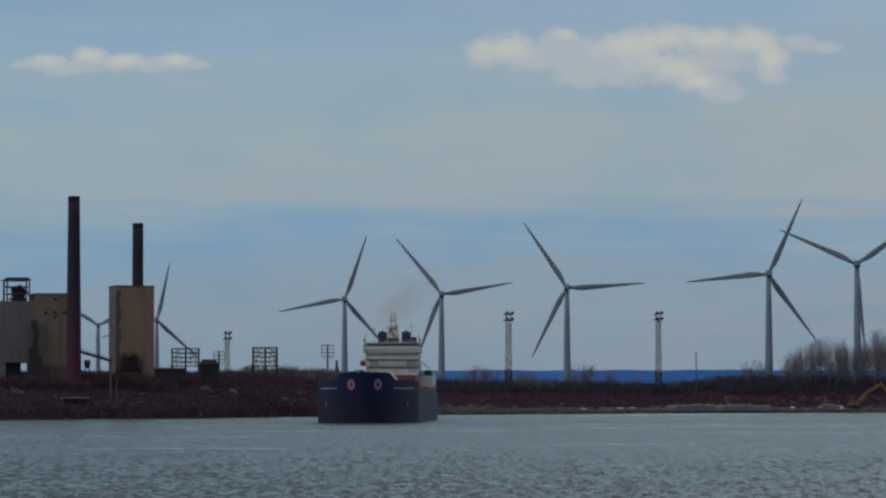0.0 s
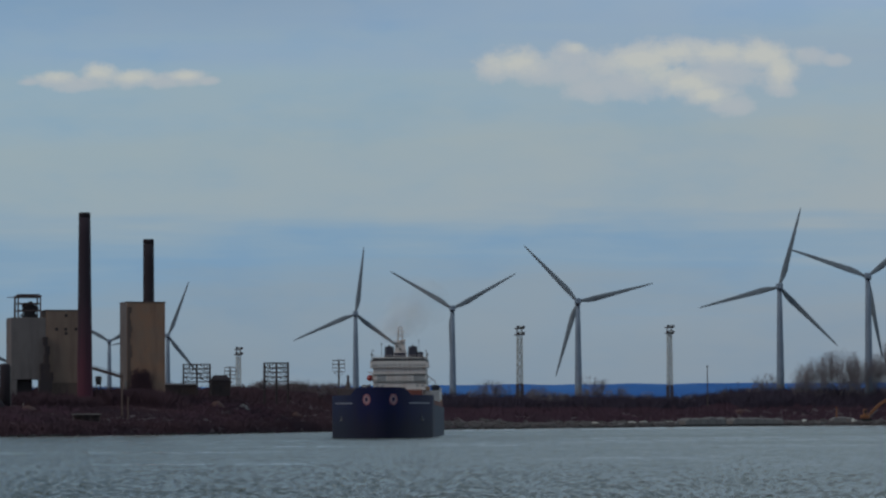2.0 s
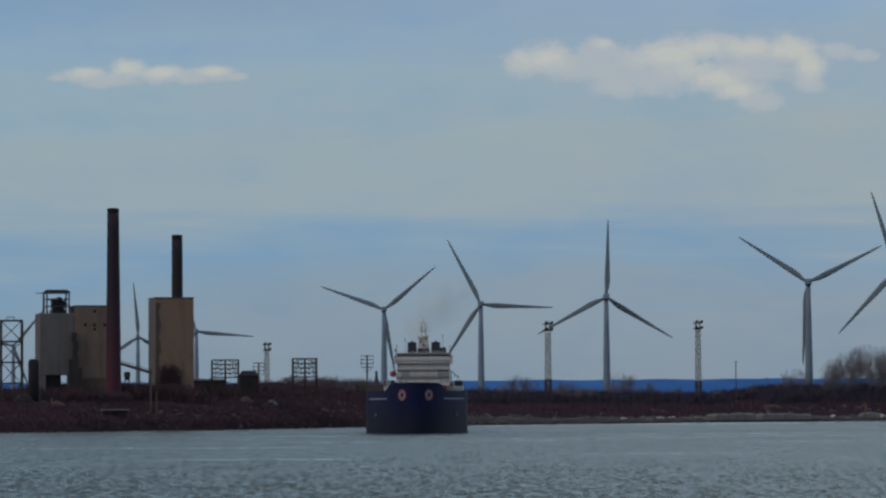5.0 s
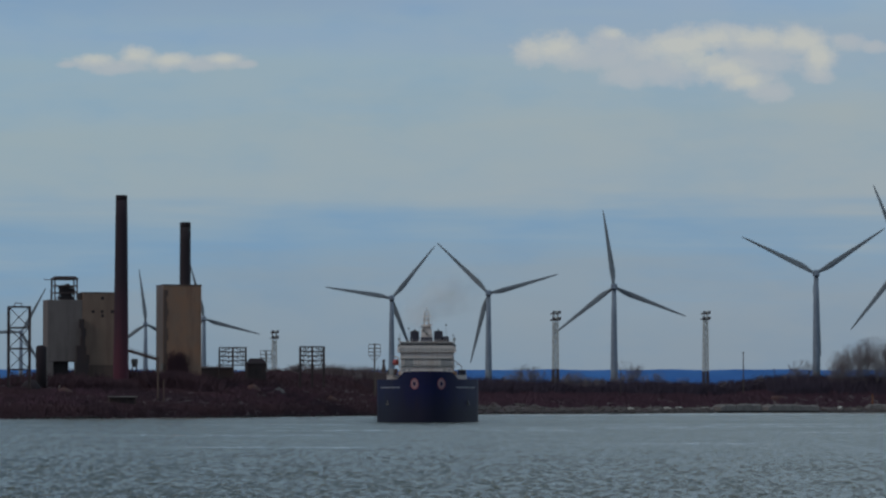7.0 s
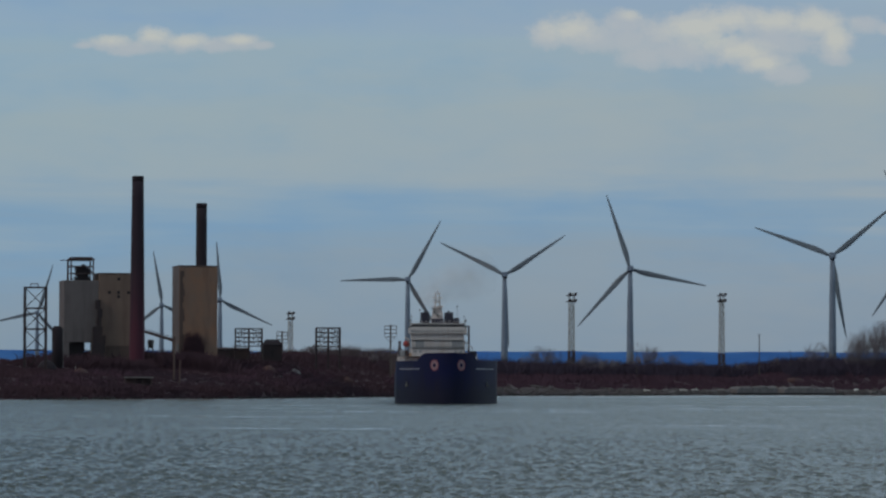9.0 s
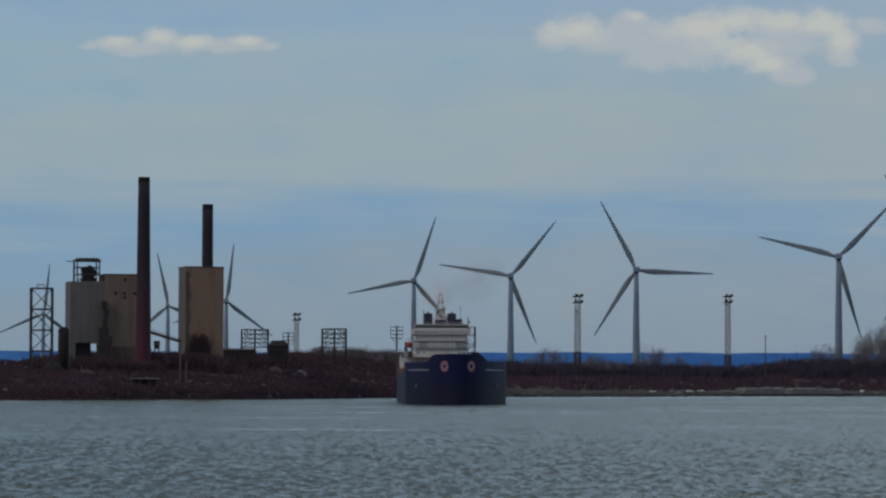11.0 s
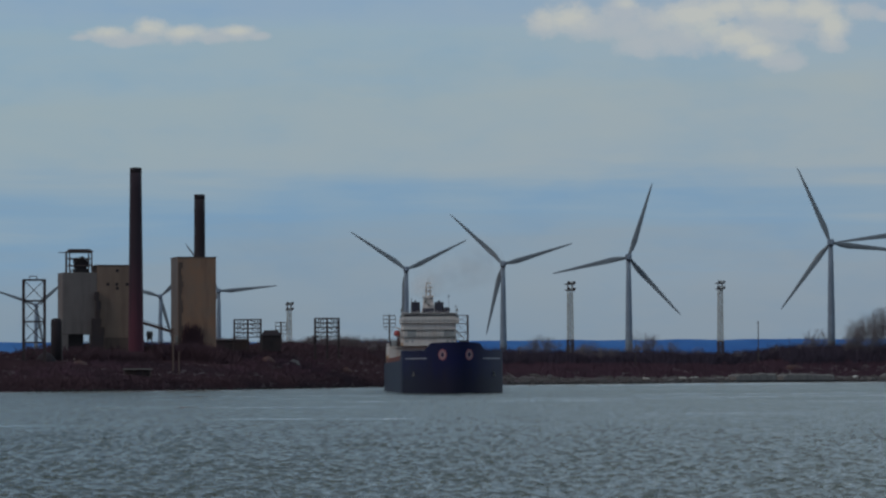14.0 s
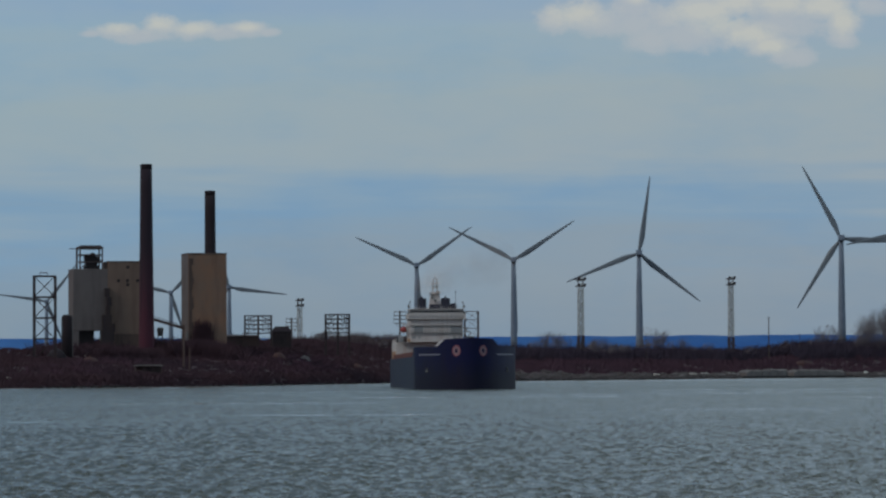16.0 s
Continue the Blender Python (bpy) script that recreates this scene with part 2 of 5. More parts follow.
BRUSH_DARK = material("dark_crest_brush", (0.066, 0.050, 0.072), 0.95, grain=0.2, patch=0.5, patch_scale=0.03, second=(0.052, 0.043, 0.064), bump=0, random_tint=0.3, spec=0.1)
BARK = material("bare_bark", (0.265, 0.222, 0.232), 0.9, grain=0.2, grain_scale=3, second=(0.18, 0.13, 0.145), bump=0, spec=0.1)
TRUNK = material("dark_trunk_bark", (0.13, 0.10, 0.11), 0.9, grain=0.4, grain_scale=3, bump=0, spec=0.1)
ROCK = material("shore_rock", (0.105, 0.092, 0.092), 0.9, grain=0.5, grain_scale=1.5, patch=0.4, patch_scale=0.1, second=(0.07, 0.055, 0.056), bump=0.4, random_tint=0.7)
SLAB = streaked("weathered_concrete", (0.178, 0.164, 0.165), (0.08, 0.068, 0.070), 0.9, 0.7, 0.6, 0.2)
GREY_CONCRETE = streaked("grey_silo_concrete", (0.160, 0.138, 0.140), (0.078, 0.064, 0.064), 0.9, 0.55, 0.5, 0.05, (0.124, 0.107, 0.110))
TAN_CONCRETE = streaked("tan_silo_concrete", (0.225, 0.146, 0.112), (0.12, 0.066, 0.056), 0.9, 0.6, 0.35, 0.05, (0.285, 0.145, 0.086))
OLIVE_CONCRETE = streaked("olive_bin_concrete", (0.205, 0.143, 0.116), (0.11, 0.070, 0.060), 0.9, 0.6, 0.4, 0.05, (0.175, 0.120, 0.098))
STAINED = streaked("stained_concrete", (0.115, 0.078, 0.068), (0.05, 0.035, 0.034), 0.9, 0.7, 0.8, 0.08)
BRICK = streaked("sooty_red_brick", (0.080, 0.018, 0.036), (0.040, 0.015, 0.026), 0.92, 0.6, 0.9, 0.04, (0.070, 0.023, 0.036), soot=(0.024, 0.014, 0.024))
SOOT = streaked("soot_black_brick", (0.026, 0.018, 0.025), (0.016, 0.012, 0.016), 0.95, 0.5, 0.9, 0.05)
RUST_DARK = material("dark_rusty_steel", (0.090, 0.068, 0.075), 0.8, 0.2, grain_scale=1.5, second=(0.10, 0.05, 0.035), bump=0.2)
STEEL_GREY = material("grey_galvanised_steel", (0.20, 0.20, 0.20), 0.6, 0.3, grain_scale=2, second=(0.13, 0.12, 0.12))
TOWER_WHITE = streaked("white_lattice_paint", (0.46, 0.46, 0.45), (0.22, 0.19, 0.18), 0.6, 0.4, 1.2, 0.1)
STAIR = material("sooty_stair_steel", (0.040, 0.030, 0.036), 0.85, 0.1, grain_scale=1.5, second=(0.075, 0.042, 0.036), bump=0.2)
BLACK_HOLE = material("dark_opening", (0.035, 0.028, 0.032), 0.95, bump=0)
# white turbines: backlight and distance haze put into these blue-grey colours
TURBINE = streaked("turbine_haze_blue_paint", (0.205, 0.252, 0.330), (0.165, 0.20, 0.255), 0.7, 0.3, 0.7, 0.03, gloss=0.2)
BLADE = streaked("blade_haze_gelcoat", (0.175, 0.208, 0.250), (0.10, 0.118, 0.14), 0.45, 0.5, 0.5, 0.4)
NAVY = streaked("navy_hull_paint", (0.013, 0.015, 0.056), (0.030, 0.019, 0.026), 0.42, 0.5, 0.35, 0.05, (0.016, 0.018, 0.048), gloss=0.05, low_grey=(0.018, 0.018, 0.032))
# same navy hull at a grazing angle; sky reflection put into this paler colour
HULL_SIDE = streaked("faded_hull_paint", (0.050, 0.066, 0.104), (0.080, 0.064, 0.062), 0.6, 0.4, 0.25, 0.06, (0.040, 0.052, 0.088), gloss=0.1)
MAST_PAINT = streaked("off_white_mast_paint", (0.56, 0.50, 0.49), (0.27, 0.18, 0.15), 0.7, 0.5, 1.5, 0.3, (0.45, 0.39, 0.38))
SHIP_WHITE = streaked("ship_white_paint", (0.60, 0.565, 0.565), (0.36, 0.24, 0.19), 0.5, 0.5, 0.8, 0.06, (0.50, 0.465, 0.46))
SHIP_GREY = material("ship_grey_panel", (0.30, 0.31, 0.33), 0.5, grain=0.2)
FUNNEL = material("funnel_black_paint", (0.022, 0.020, 0.040), 0.5, grain=0.3)
WINDOW = material("dark_ship_window", (0.02, 0.022, 0.028), 0.12, grain=0.1, bump=0)
ORANGE = material("lifeboat_orange", (0.36, 0.06, 0.06), 0.5, grain=0.3)
RUST = material("orange_rust_primer", (0.42, 0.21, 0.10), 0.8, grain=0.5, second=(0.5, 0.36, 0.25), patch=0.5, patch_scale=0.5)
DECK_RED = material("deck_oxide_red", (0.17, 0.055, 0.045), 0.8, grain=0.4)
EMBLEM_RED = material("emblem_red", (0.24, 0.085, 0.115), 0.5, grain=0.2)
EMBLEM_WHITE = material("emblem_white", (0.27, 0.17, 0.20), 0.5, grain=0.2)
NAME_WHITE = material("name_white", (0.30, 0.31, 0.38), 0.6, grain=0.3)
YELLOW = material("excavator_yellow", (0.25, 0.098, 0.042), 0.7, grain=0.4, second=(0.17, 0.068, 0.034))
RUBBER = material("black_track", (0.02, 0.02, 0.02), 0.9, grain=0.4)
PALE_ROOF = material("pale_tin_roof", (0.52, 0.50, 0.46), 0.6, grain=0.3, second=(0.38, 0.34, 0.30))
SCRAP = material("rusty_scrap", (0.095, 0.048, 0.044), 0.9, grain=0.5, grain_scale=1.2, patch=0.5, patch_scale=0.3, second=(0.065, 0.037, 0.040), bump=0.4)
WOOD_POLE = material("weathered_timber", (0.085, 0.068, 0.066), 0.9, grain=0.5)

# ================= building helpers =================


def mesh_object(name, bm, mat, parent=None, label="", smooth=False):
    me = bpy.data.meshes.new(name)
    bm.to_mesh(me)
    bm.free()
    if smooth:
        for face in me.polygons:
            face.use_smooth = len(face.vertices) <= 4
    me.materials.append(mat)
    ob = new(name, me)
    if parent is not None:
        ob.parent = parent
    return tagged(ob, label)


def part(name, bm, mat, parent, label="", smooth=False):
    return mesh_object(name, bm, mat, parent, label, smooth)


def thing(name, m, label, category, group=""):
    ob = new(name)
    ob.empty_display_size = 1.0
    ob.matrix_world = m
    return tagged(ob, label, category, group)


def box(bm, x0, x1, y0, y1, z0, z1, bevel=0.0):
    made = bmesh.ops.create_cube(bm, size=1.0)["verts"]
    for v in made:
        v.co = Vector((x0 + (v.co.x + 0.5) * (x1 - x0), y0 + (v.co.y + 0.5) * (y1 - y0), z0 + (v.co.z + 0.5) * (z1 - z0)))
    if bevel:
        bmesh.ops.bevel(bm, geom=list({e for v in made for e in v.link_edges}), offset=bevel, segments=1, affect="EDGES", clamp_overlap=True)
    return bm


def bar(bm, a, b, w, w2=None, sides=4):
    """A tapering bar from a to b."""
    a, b = Vector(a), Vector(b)
    w2 = w if w2 is None else w2
    d = (b - a).normalized()
    side = d.cross(Vector((0, 0, 1)) if abs(d.z) < 0.9 else Vector((1, 0, 0))).normalized()
    up = side.cross(d)
    rings = []
    for p, r in ((a, w / 2), (b, w2 / 2)):
        k = r * (1.414 if sides == 4 else 1.0)
        rings.append([bm.verts.new(p + side * k * math.cos(2 * math.pi * (i + 0.5) / sides) + up * k * math.sin(2 * math.pi * (i + 0.5) / sides)) for i in range(sides)])
    for i in range(sides):
        j = (i + 1) % sides
        bm.faces.new((rings[0][i], rings[0][j], rings[1][j], rings[1][i]))
    bm.faces.new(rings[0][::-1])
    bm.faces.new(rings[1])
    return bm


def turned(bm, profile, sides=32, x=0.0, y=0.0):
    """A body of revolution about a vertical axis; profile of (radius, height)."""
    rings = []
    for r, z in profile:
        rings.append([bm.verts.new((x + r * math.cos(2 * math.pi * i / sides), y + r * math.sin(2 * math.pi * i / sides), z)) for i in range(sides)])
    for lo, hi in zip(rings, rings[1:]):
        for i in range(sides):
            j = (i + 1) % sides
            bm.faces.new((lo[i], lo[j], hi[j], hi[i]))
    bm.faces.new(rings[0][::-1])
    bm.faces.new(rings[-1])
    return bm


def loft(bm, rings):
    """Skin through closed rings of points with the same count, capped."""
    made = [[bm.verts.new(p) for p in ring] for ring in rings]
    count = len(made[0])
    for lo, hi in zip(made, made[1:]):
        for i in range(count):
            j = (i + 1) % count
            bm.faces.new((lo[i], lo[j], hi[j], hi[i]))
    bm.faces.new(made[0][::-1])
    bm.faces.new(made[-1])
    return bm


# ================= water, ground, distance =================
SHORE = [(-2600, 744), (-400, 866), (-220, 926), (-137, 990), (-110, 1032), (-82, 1097), (-42, 1290), (-1.4, 1473), (59, 1582), (119, 1721), (201, 1805), (400, 1921), (2600, 2596)]


def shore_y(x):
    for (x0, y0), (x1, y1) in zip(SHORE, SHORE[1:]):
        if x <= x1:
            return y0 + (y1 - y0) * (x - x0) / (x1 - x0)
    return SHORE[-1][1]


LEFT_BANK = [(-30, -3), (0, 0.0), (3, 2.0), (12, 3.8), (40, 6.6), (75, 8.4), (130, 11.5), (5000, 12.0)]
RIGHT_BANK = [(-30, -3), (0, 0.0), (4, 1.4), (24, 2.4), (50, 6.0), (90, 9.0), (130, 10.0), (5000, 10.0)]


def profile(rows, s):
    for (s0, z0), (s1, z1) in zip(rows, rows[1:]):
        if s <= s1:
            return z0 + (z1 - z0) * (s - s0) / (s1 - s0)
    return rows[-1][1]


def ground_z(x, y):
    s = (y - shore_y(x)) / 1.73
    w = min(1.0, max(0.0, (x + 55) / 80))
    z = profile(LEFT_BANK, s * 0.9) * (1 - w) + profile(RIGHT_BANK, s * 0.8) * w
    z += 4.0 * min(1.0, max(0.0, (x - 120) / 50)) * min(1.0, max(0.0, (s - 35) / 50))
    mound = math.exp(-((x + 80) / 29) ** 2) * min(1.0, max(0.0, (s - 35) / 60)) * 3.2
    z += mound
    rough = min(1.0, max(0.0, s / 25))
    return z + rough * 1.1 * noise.fractal(Vector((x * 0.03, y * 0.03, 3.0)), 1.0, 2.0, 4)


def build_ground():
    bm = bmesh.new()
    xs = [-2600, -1500, -900, -500, -320] + [-240 + 6 * i for i in range(100)] + [400, 600, 1000, 1700, 2600]
    ss = [-30, -8, 0, 1.5, 3, 6, 10, 15, 20, 27, 34, 42, 50, 60, 70, 82, 95, 110, 130, 150, 175, 200, 240, 300, 400, 550, 700, 950, 1250, 1600]
    grid = []
    for s in ss:
        row = []
        for x in xs:
            y = shore_y(x) + 1.73 * s + (3.0 * noise.noise(Vector((x * 0.06, 0.3, 0))) if abs(s) < 12 else 0)
            row.append(bm.verts.new((x, y, ground_z(x, y))))
        grid.append(row)
    for a, b in zip(grid, grid[1:]):
        for i in range(len(xs) - 1):
            bm.faces.new((a[i], a[i + 1], b[i + 1], b[i]))
    ground = mesh_object("ground", bm, EARTH, smooth=True)
    tagged(ground, "dark reddish-brown slag bank and flat land beyond the harbour", "ground", kind="structure")


def build_water():
    """One sheet; the open harbour before the ship carries real wind waves, which die out towards its edges."""
    rng = np.random.RandomState(11)
    fine_y, y = [], 98.0
    while y < 985:
        fine_y.append(y)
        y += 0.33 + (y - 98) * 0.0019
    ys = np.array([-400, -50, 40, 80] + fine_y + list(range(1000, 1900, 15)) + [1960, 2200, 2900])
    u = np.linspace(-1, 1, 511)
    # the sheet of waves widens to fit the camera's view; beyond it the water lies flat
    half = 6 + 0.165 * np.clip(ys, 80, 1040)
    flank = np.array([14.0, 60.0, 300.0, 2500.0])
    gx = np.concatenate([-half[:, None] - flank[::-1], half[:, None] * u, half[:, None] + flank], axis=1)
    gy = np.repeat(ys[:, None], gx.shape[1], axis=1)
    edge = np.abs(gx) / half[:, None]
    z = np.zeros_like(gx)
    for _ in range(56):
        wave = 0.34 * 3.0 ** rng.rand()
        angle = radians(-78) + rng.normal(0, 0.60)
        k = 2 * math.pi / wave
        z += 0.0078 * wave * np.sin(k * (gx * math.cos(angle) + gy * math.sin(angle)) + rng.rand() * 6.28)
    gust = np.zeros_like(gx)
    for _ in range(10):
        a, k = rng.rand() * 6.28, 2 * math.pi / rng.uniform(14, 90)
        gust += np.sin(k * (gx * math.cos(a) + gy * math.sin(a)) + rng.rand() * 6.28)
    z = np.sign(z) * np.abs(z) ** 0.9 * np.clip(1.0 + 0.03 * gust, 0.7, 1.3)
    fade = np.clip((gy - 98) / 6, 0, 1) * np.clip((980 - gy) / 120, 0, 1) * (1 + np.clip(gy - 150, 0, 600) / 1500) * np.clip((1 - edge) / 0.04, 0, 1)
    # narrow level slicks where the wind does not reach the surface: x from, x to, y, breadth
    still = np.zeros_like(gx)
    for x0, x1, y0, b in ((-34, -6, 340, 6), (8, 34, 372, 3), (-62, -18, 470, 9), (-38, 20, 560, 10), (-8, 46, 610, 9), (18, 84, 655, 12), (-70, -30, 640, 10),
                          (34, 92, 520, 6), (52, 80, 405, 4), (-58, -40, 300, 4), (20, 104, 735, 14), (-95, -22, 720, 14)):
        along = np.clip((gx - x0) / 8, 0, 1) * np.clip((x1 - gx) / 8, 0, 1) * np.clip(0.75 + 0.5 * np.sin(gx * 0.9 + y0) * np.sin(gx * 0.37), 0, 1)
        bow = y0 + 0.05 * b * np.sin(gx * 0.21 + y0) * b + 2.0 * np.sin(gx * 0.07)
        still = np.maximum(still, along * np.clip(1.6 - np.abs(gy - bow) / b * 1.6, 0, 1))
    # the lee of the far bank, widest towards the open end of the harbour
    edge_y = np.interp(gx, [p[0] for p in SHORE], [p[1] for p in SHORE])
    off = (edge_y - gy) / np.interp(gx, [-150, -40, 20, 200], [60, 120, 210, 330])
    ruffle = 0.5 + 0.5 * np.sin(gy * 0.055 + 1.8 * np.sin(gx * 0.031)) * np.sin(gx * 0.043 + gy * 0.021)
    lee = np.clip(np.interp(gx, [-150, -60, 0, 60], [0.7, 0.85, 1.0, 1.0]) * np.clip(1.9 - 1.5 * off, 0, 1) * (0.85 + 0.4 * ruffle), 0, 1)
    z *= fade * (1 - 0.85 * still) * (1 - 0.8 * lee)
    rows, cols = gx.shape
    co = np.stack([gx, gy, z], -1).reshape(-1, 3)
    i = np.arange(rows * cols).reshape(rows, cols)
    quads = np.stack([i[:-1, :-1], i[:-1, 1:], i[1:, 1:], i[1:, :-1]], -1).reshape(-1, 4)
    me = bpy.data.meshes.new("water")
    me.vertices.add(len(co))
    me.vertices.foreach_set("co", co.ravel())
    me.loops.add(quads.size)
    me.loops.foreach_set("vertex_index", quads.ravel())
    me.polygons.add(len(quads))
    me.polygons.foreach_set("loop_start", np.arange(0, quads.size, 4))
    me.polygons.foreach_set("use_smooth", np.ones(len(quads), bool))
    me.update(calc_edges=True)
    me.attributes.new("still_water", "FLOAT", "POINT").data.foreach_set("value", still.ravel().astype(np.float32))
    me.attributes.new("lee_water", "FLOAT", "POINT").data.foreach_set("value", lee.ravel().astype(np.float32))
    me.materials.append(WATER)
    return tagged(new("water", me), "grey-green harbour water ruffled by the wind", "water", kind="structure")


def build_hills():
    bm = bmesh.new()
    top, bottom, back = [], [], []
    for i in range(481):
        x = -2400 + 10 * i
        y = 4500 - abs(x) * 0.05
        z = 47.9 + 2.2 * noise.noise(Vector((x * 0.005, 7.0, 0))) + 1.6 * noise.noise(Vector((x * 0.02, 2.0, 0)))
        bottom.append(bm.verts.new((x, y - 160, 4)))
        top.append(bm.verts.new((x, y, z)))
        back.append(bm.verts.new((x, y + 200, 4)))
    for a, b in ((bottom, top), (top, back)):
        for i in range(480):
            bm.faces.new((a[i], a[i + 1], b[i + 1], b[i]))
    tagged(mesh_object("backdrop", bm, HILLS, smooth=True), "low wooded ridge, distance haze painted in as blue", "hills", kind="structure")


build_ground()
WATER_SHEET = build_water()
build_hills()

# ================= wind turbines =================


def build_turbine(hub_z, m, label):
    base = thing("wind_turbine", m, label, "wind turbine", "wind turbines along the shore")
    bm = turned(bmesh.new(), [(2.35, 0), (2.2, hub_z * 0.25), (1.95, hub_z * 0.5), (1.65, hub_z * 0.75), (1.35, hub_z - 1.8)], 24)
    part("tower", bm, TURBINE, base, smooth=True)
    bm = bmesh.new()
    rings = []
    for y, w, h in ((-7.6, 1.1, 1.2), (-7.0, 1.7, 1.7), (-2.0, 1.95, 1.95), (2.4, 1.8, 1.8), (3.3, 1.4, 1.4)):
        rings.append([(sx * w, y, hub_z + sz * h) for sx, sz in ((-1, -0.75), (-0.75, -1), (0.75, -1), (1, -0.75), (1, 0.75), (0.75, 1), (-0.75, 1), (-1, 0.75))])
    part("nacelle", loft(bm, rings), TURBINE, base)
    bm = bmesh.new()
    rings = []
    for y, r in ((-1.6, 1.35), (-1.2, 1.7), (0.6, 1.7), (1.6, 1.3), (2.3, 0.6)):
        rings.append([(r * math.cos(2 * math.pi * i / 16), y, r * math.sin(2 * math.pi * i / 16)) for i in range(16)])
    rotor = part("rotor", loft(bm, rings), TURBINE, base, smooth=True)
    rotor.matrix_basis = pose(0, 5.0, hub_z)
    blade_mesh = None
    for k in range(3):
        if blade_mesh is None:
            bm = bmesh.new()
            rings = []
            for x, chord, thick, twist in ((1.2, 1.9, 1.8, 0), (3.0, 1.9, 1.7, 0), (6.5, 2.9, 1.2, 14), (10.5, 3.5, 0.9, 11), (17, 3.0, 0.65, 7), (26, 2.3, 0.45, 4), (36, 1.6, 0.3, 1), (44, 1.0, 0.18, 0), (47.3, 0.55, 0.1, 0), (48, 0.15, 0.05, 0)):
                ring = []
                for i in range(10):
                    a = 2 * math.pi * i / 10
                    c = chord * (0.5 * math.cos(a) + (0.15 if x > 4 else 0.0))
                    h = thick * 0.5 * math.sin(a) * (0.75 + 0.35 * math.cos(a) if x > 4 else 1)
                    tw = radians(twist)
                    ring.append((x, h * math.cos(tw) + c * math.sin(tw), -c * math.cos(tw) + h * math.sin(tw)))
                rings.append(ring)
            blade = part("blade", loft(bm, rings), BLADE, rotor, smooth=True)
            blade_mesh = blade.data
        else:
            blade = new("blade", blade_mesh)
            blade.parent = rotor
        blade.matrix_basis = pose(0, 0, 0, 0, -120 * k, 0)
    return rotor


# bearing (x per metre ahead), height of hub per metre ahead, distance, rotor phase, rate, slowing
TURBINES = [(-0.02781, 0.03008, 2494, 71.02, 65.972, -0.0448),
            (-0.00037, 0.03144, 2330, 9.30, 69.843, -0.0544),
            (0.03516, 0.03321, 2169, 3.43, 64.987, -0.0066),
            (0.09232, 0.03703, 2050, 65.63, 64.496, -0.0777),
            (0.11736, 0.03978, 1991, 35.60, 62.200, 0.0000),
            (-0.08103, 0.02423, 2899, 77.73, 55.772, -0.0682),
            (-0.09760, 0.02273, 3062, -90.70, 61.114, 0.0034),
            (-0.13296, 0.02048, 3334, -37.63, 65.582, 0.0000)]
ROTORS = []
for bearing, rise, far, phase, rate, slow in TURBINES:
    tx = bearing * far
    tz = ground_z(tx, far) - 0.4
    hub = EYE[2] + rise * far - tz
    yaw_axis = -math.degrees(math.atan(bearing)) * 0.6
    ROTORS.append((build_turbine(hub, pose(tx, far, tz, 0, 0, yaw_axis), "tall pale grey wind turbine with three turning blades"), hub, phase, rate, slow))

# ================= the ship =================
HALF_BEAM = 11.8


def hull_half(l):
    """Half breadth, l metres aft of the stem."""
    if l < 21:
        return 11.5 * (max(l, 0) / 21) ** 0.5
    if l < 24:
        return 11.5 + 0.3 * math.sin((l - 21) / 3 * math.pi / 2)
    if l > 200:
        k = (l - 200) / 18
        return HALF_BEAM * (1 - 0.08 * k * k)
    return HALF_BEAM


def hull_top(l):
    if l < 27:
        return 9.85
    if l < 34:
        return 9.85 - 2.2 * (l - 27) / 7
    return 7.65


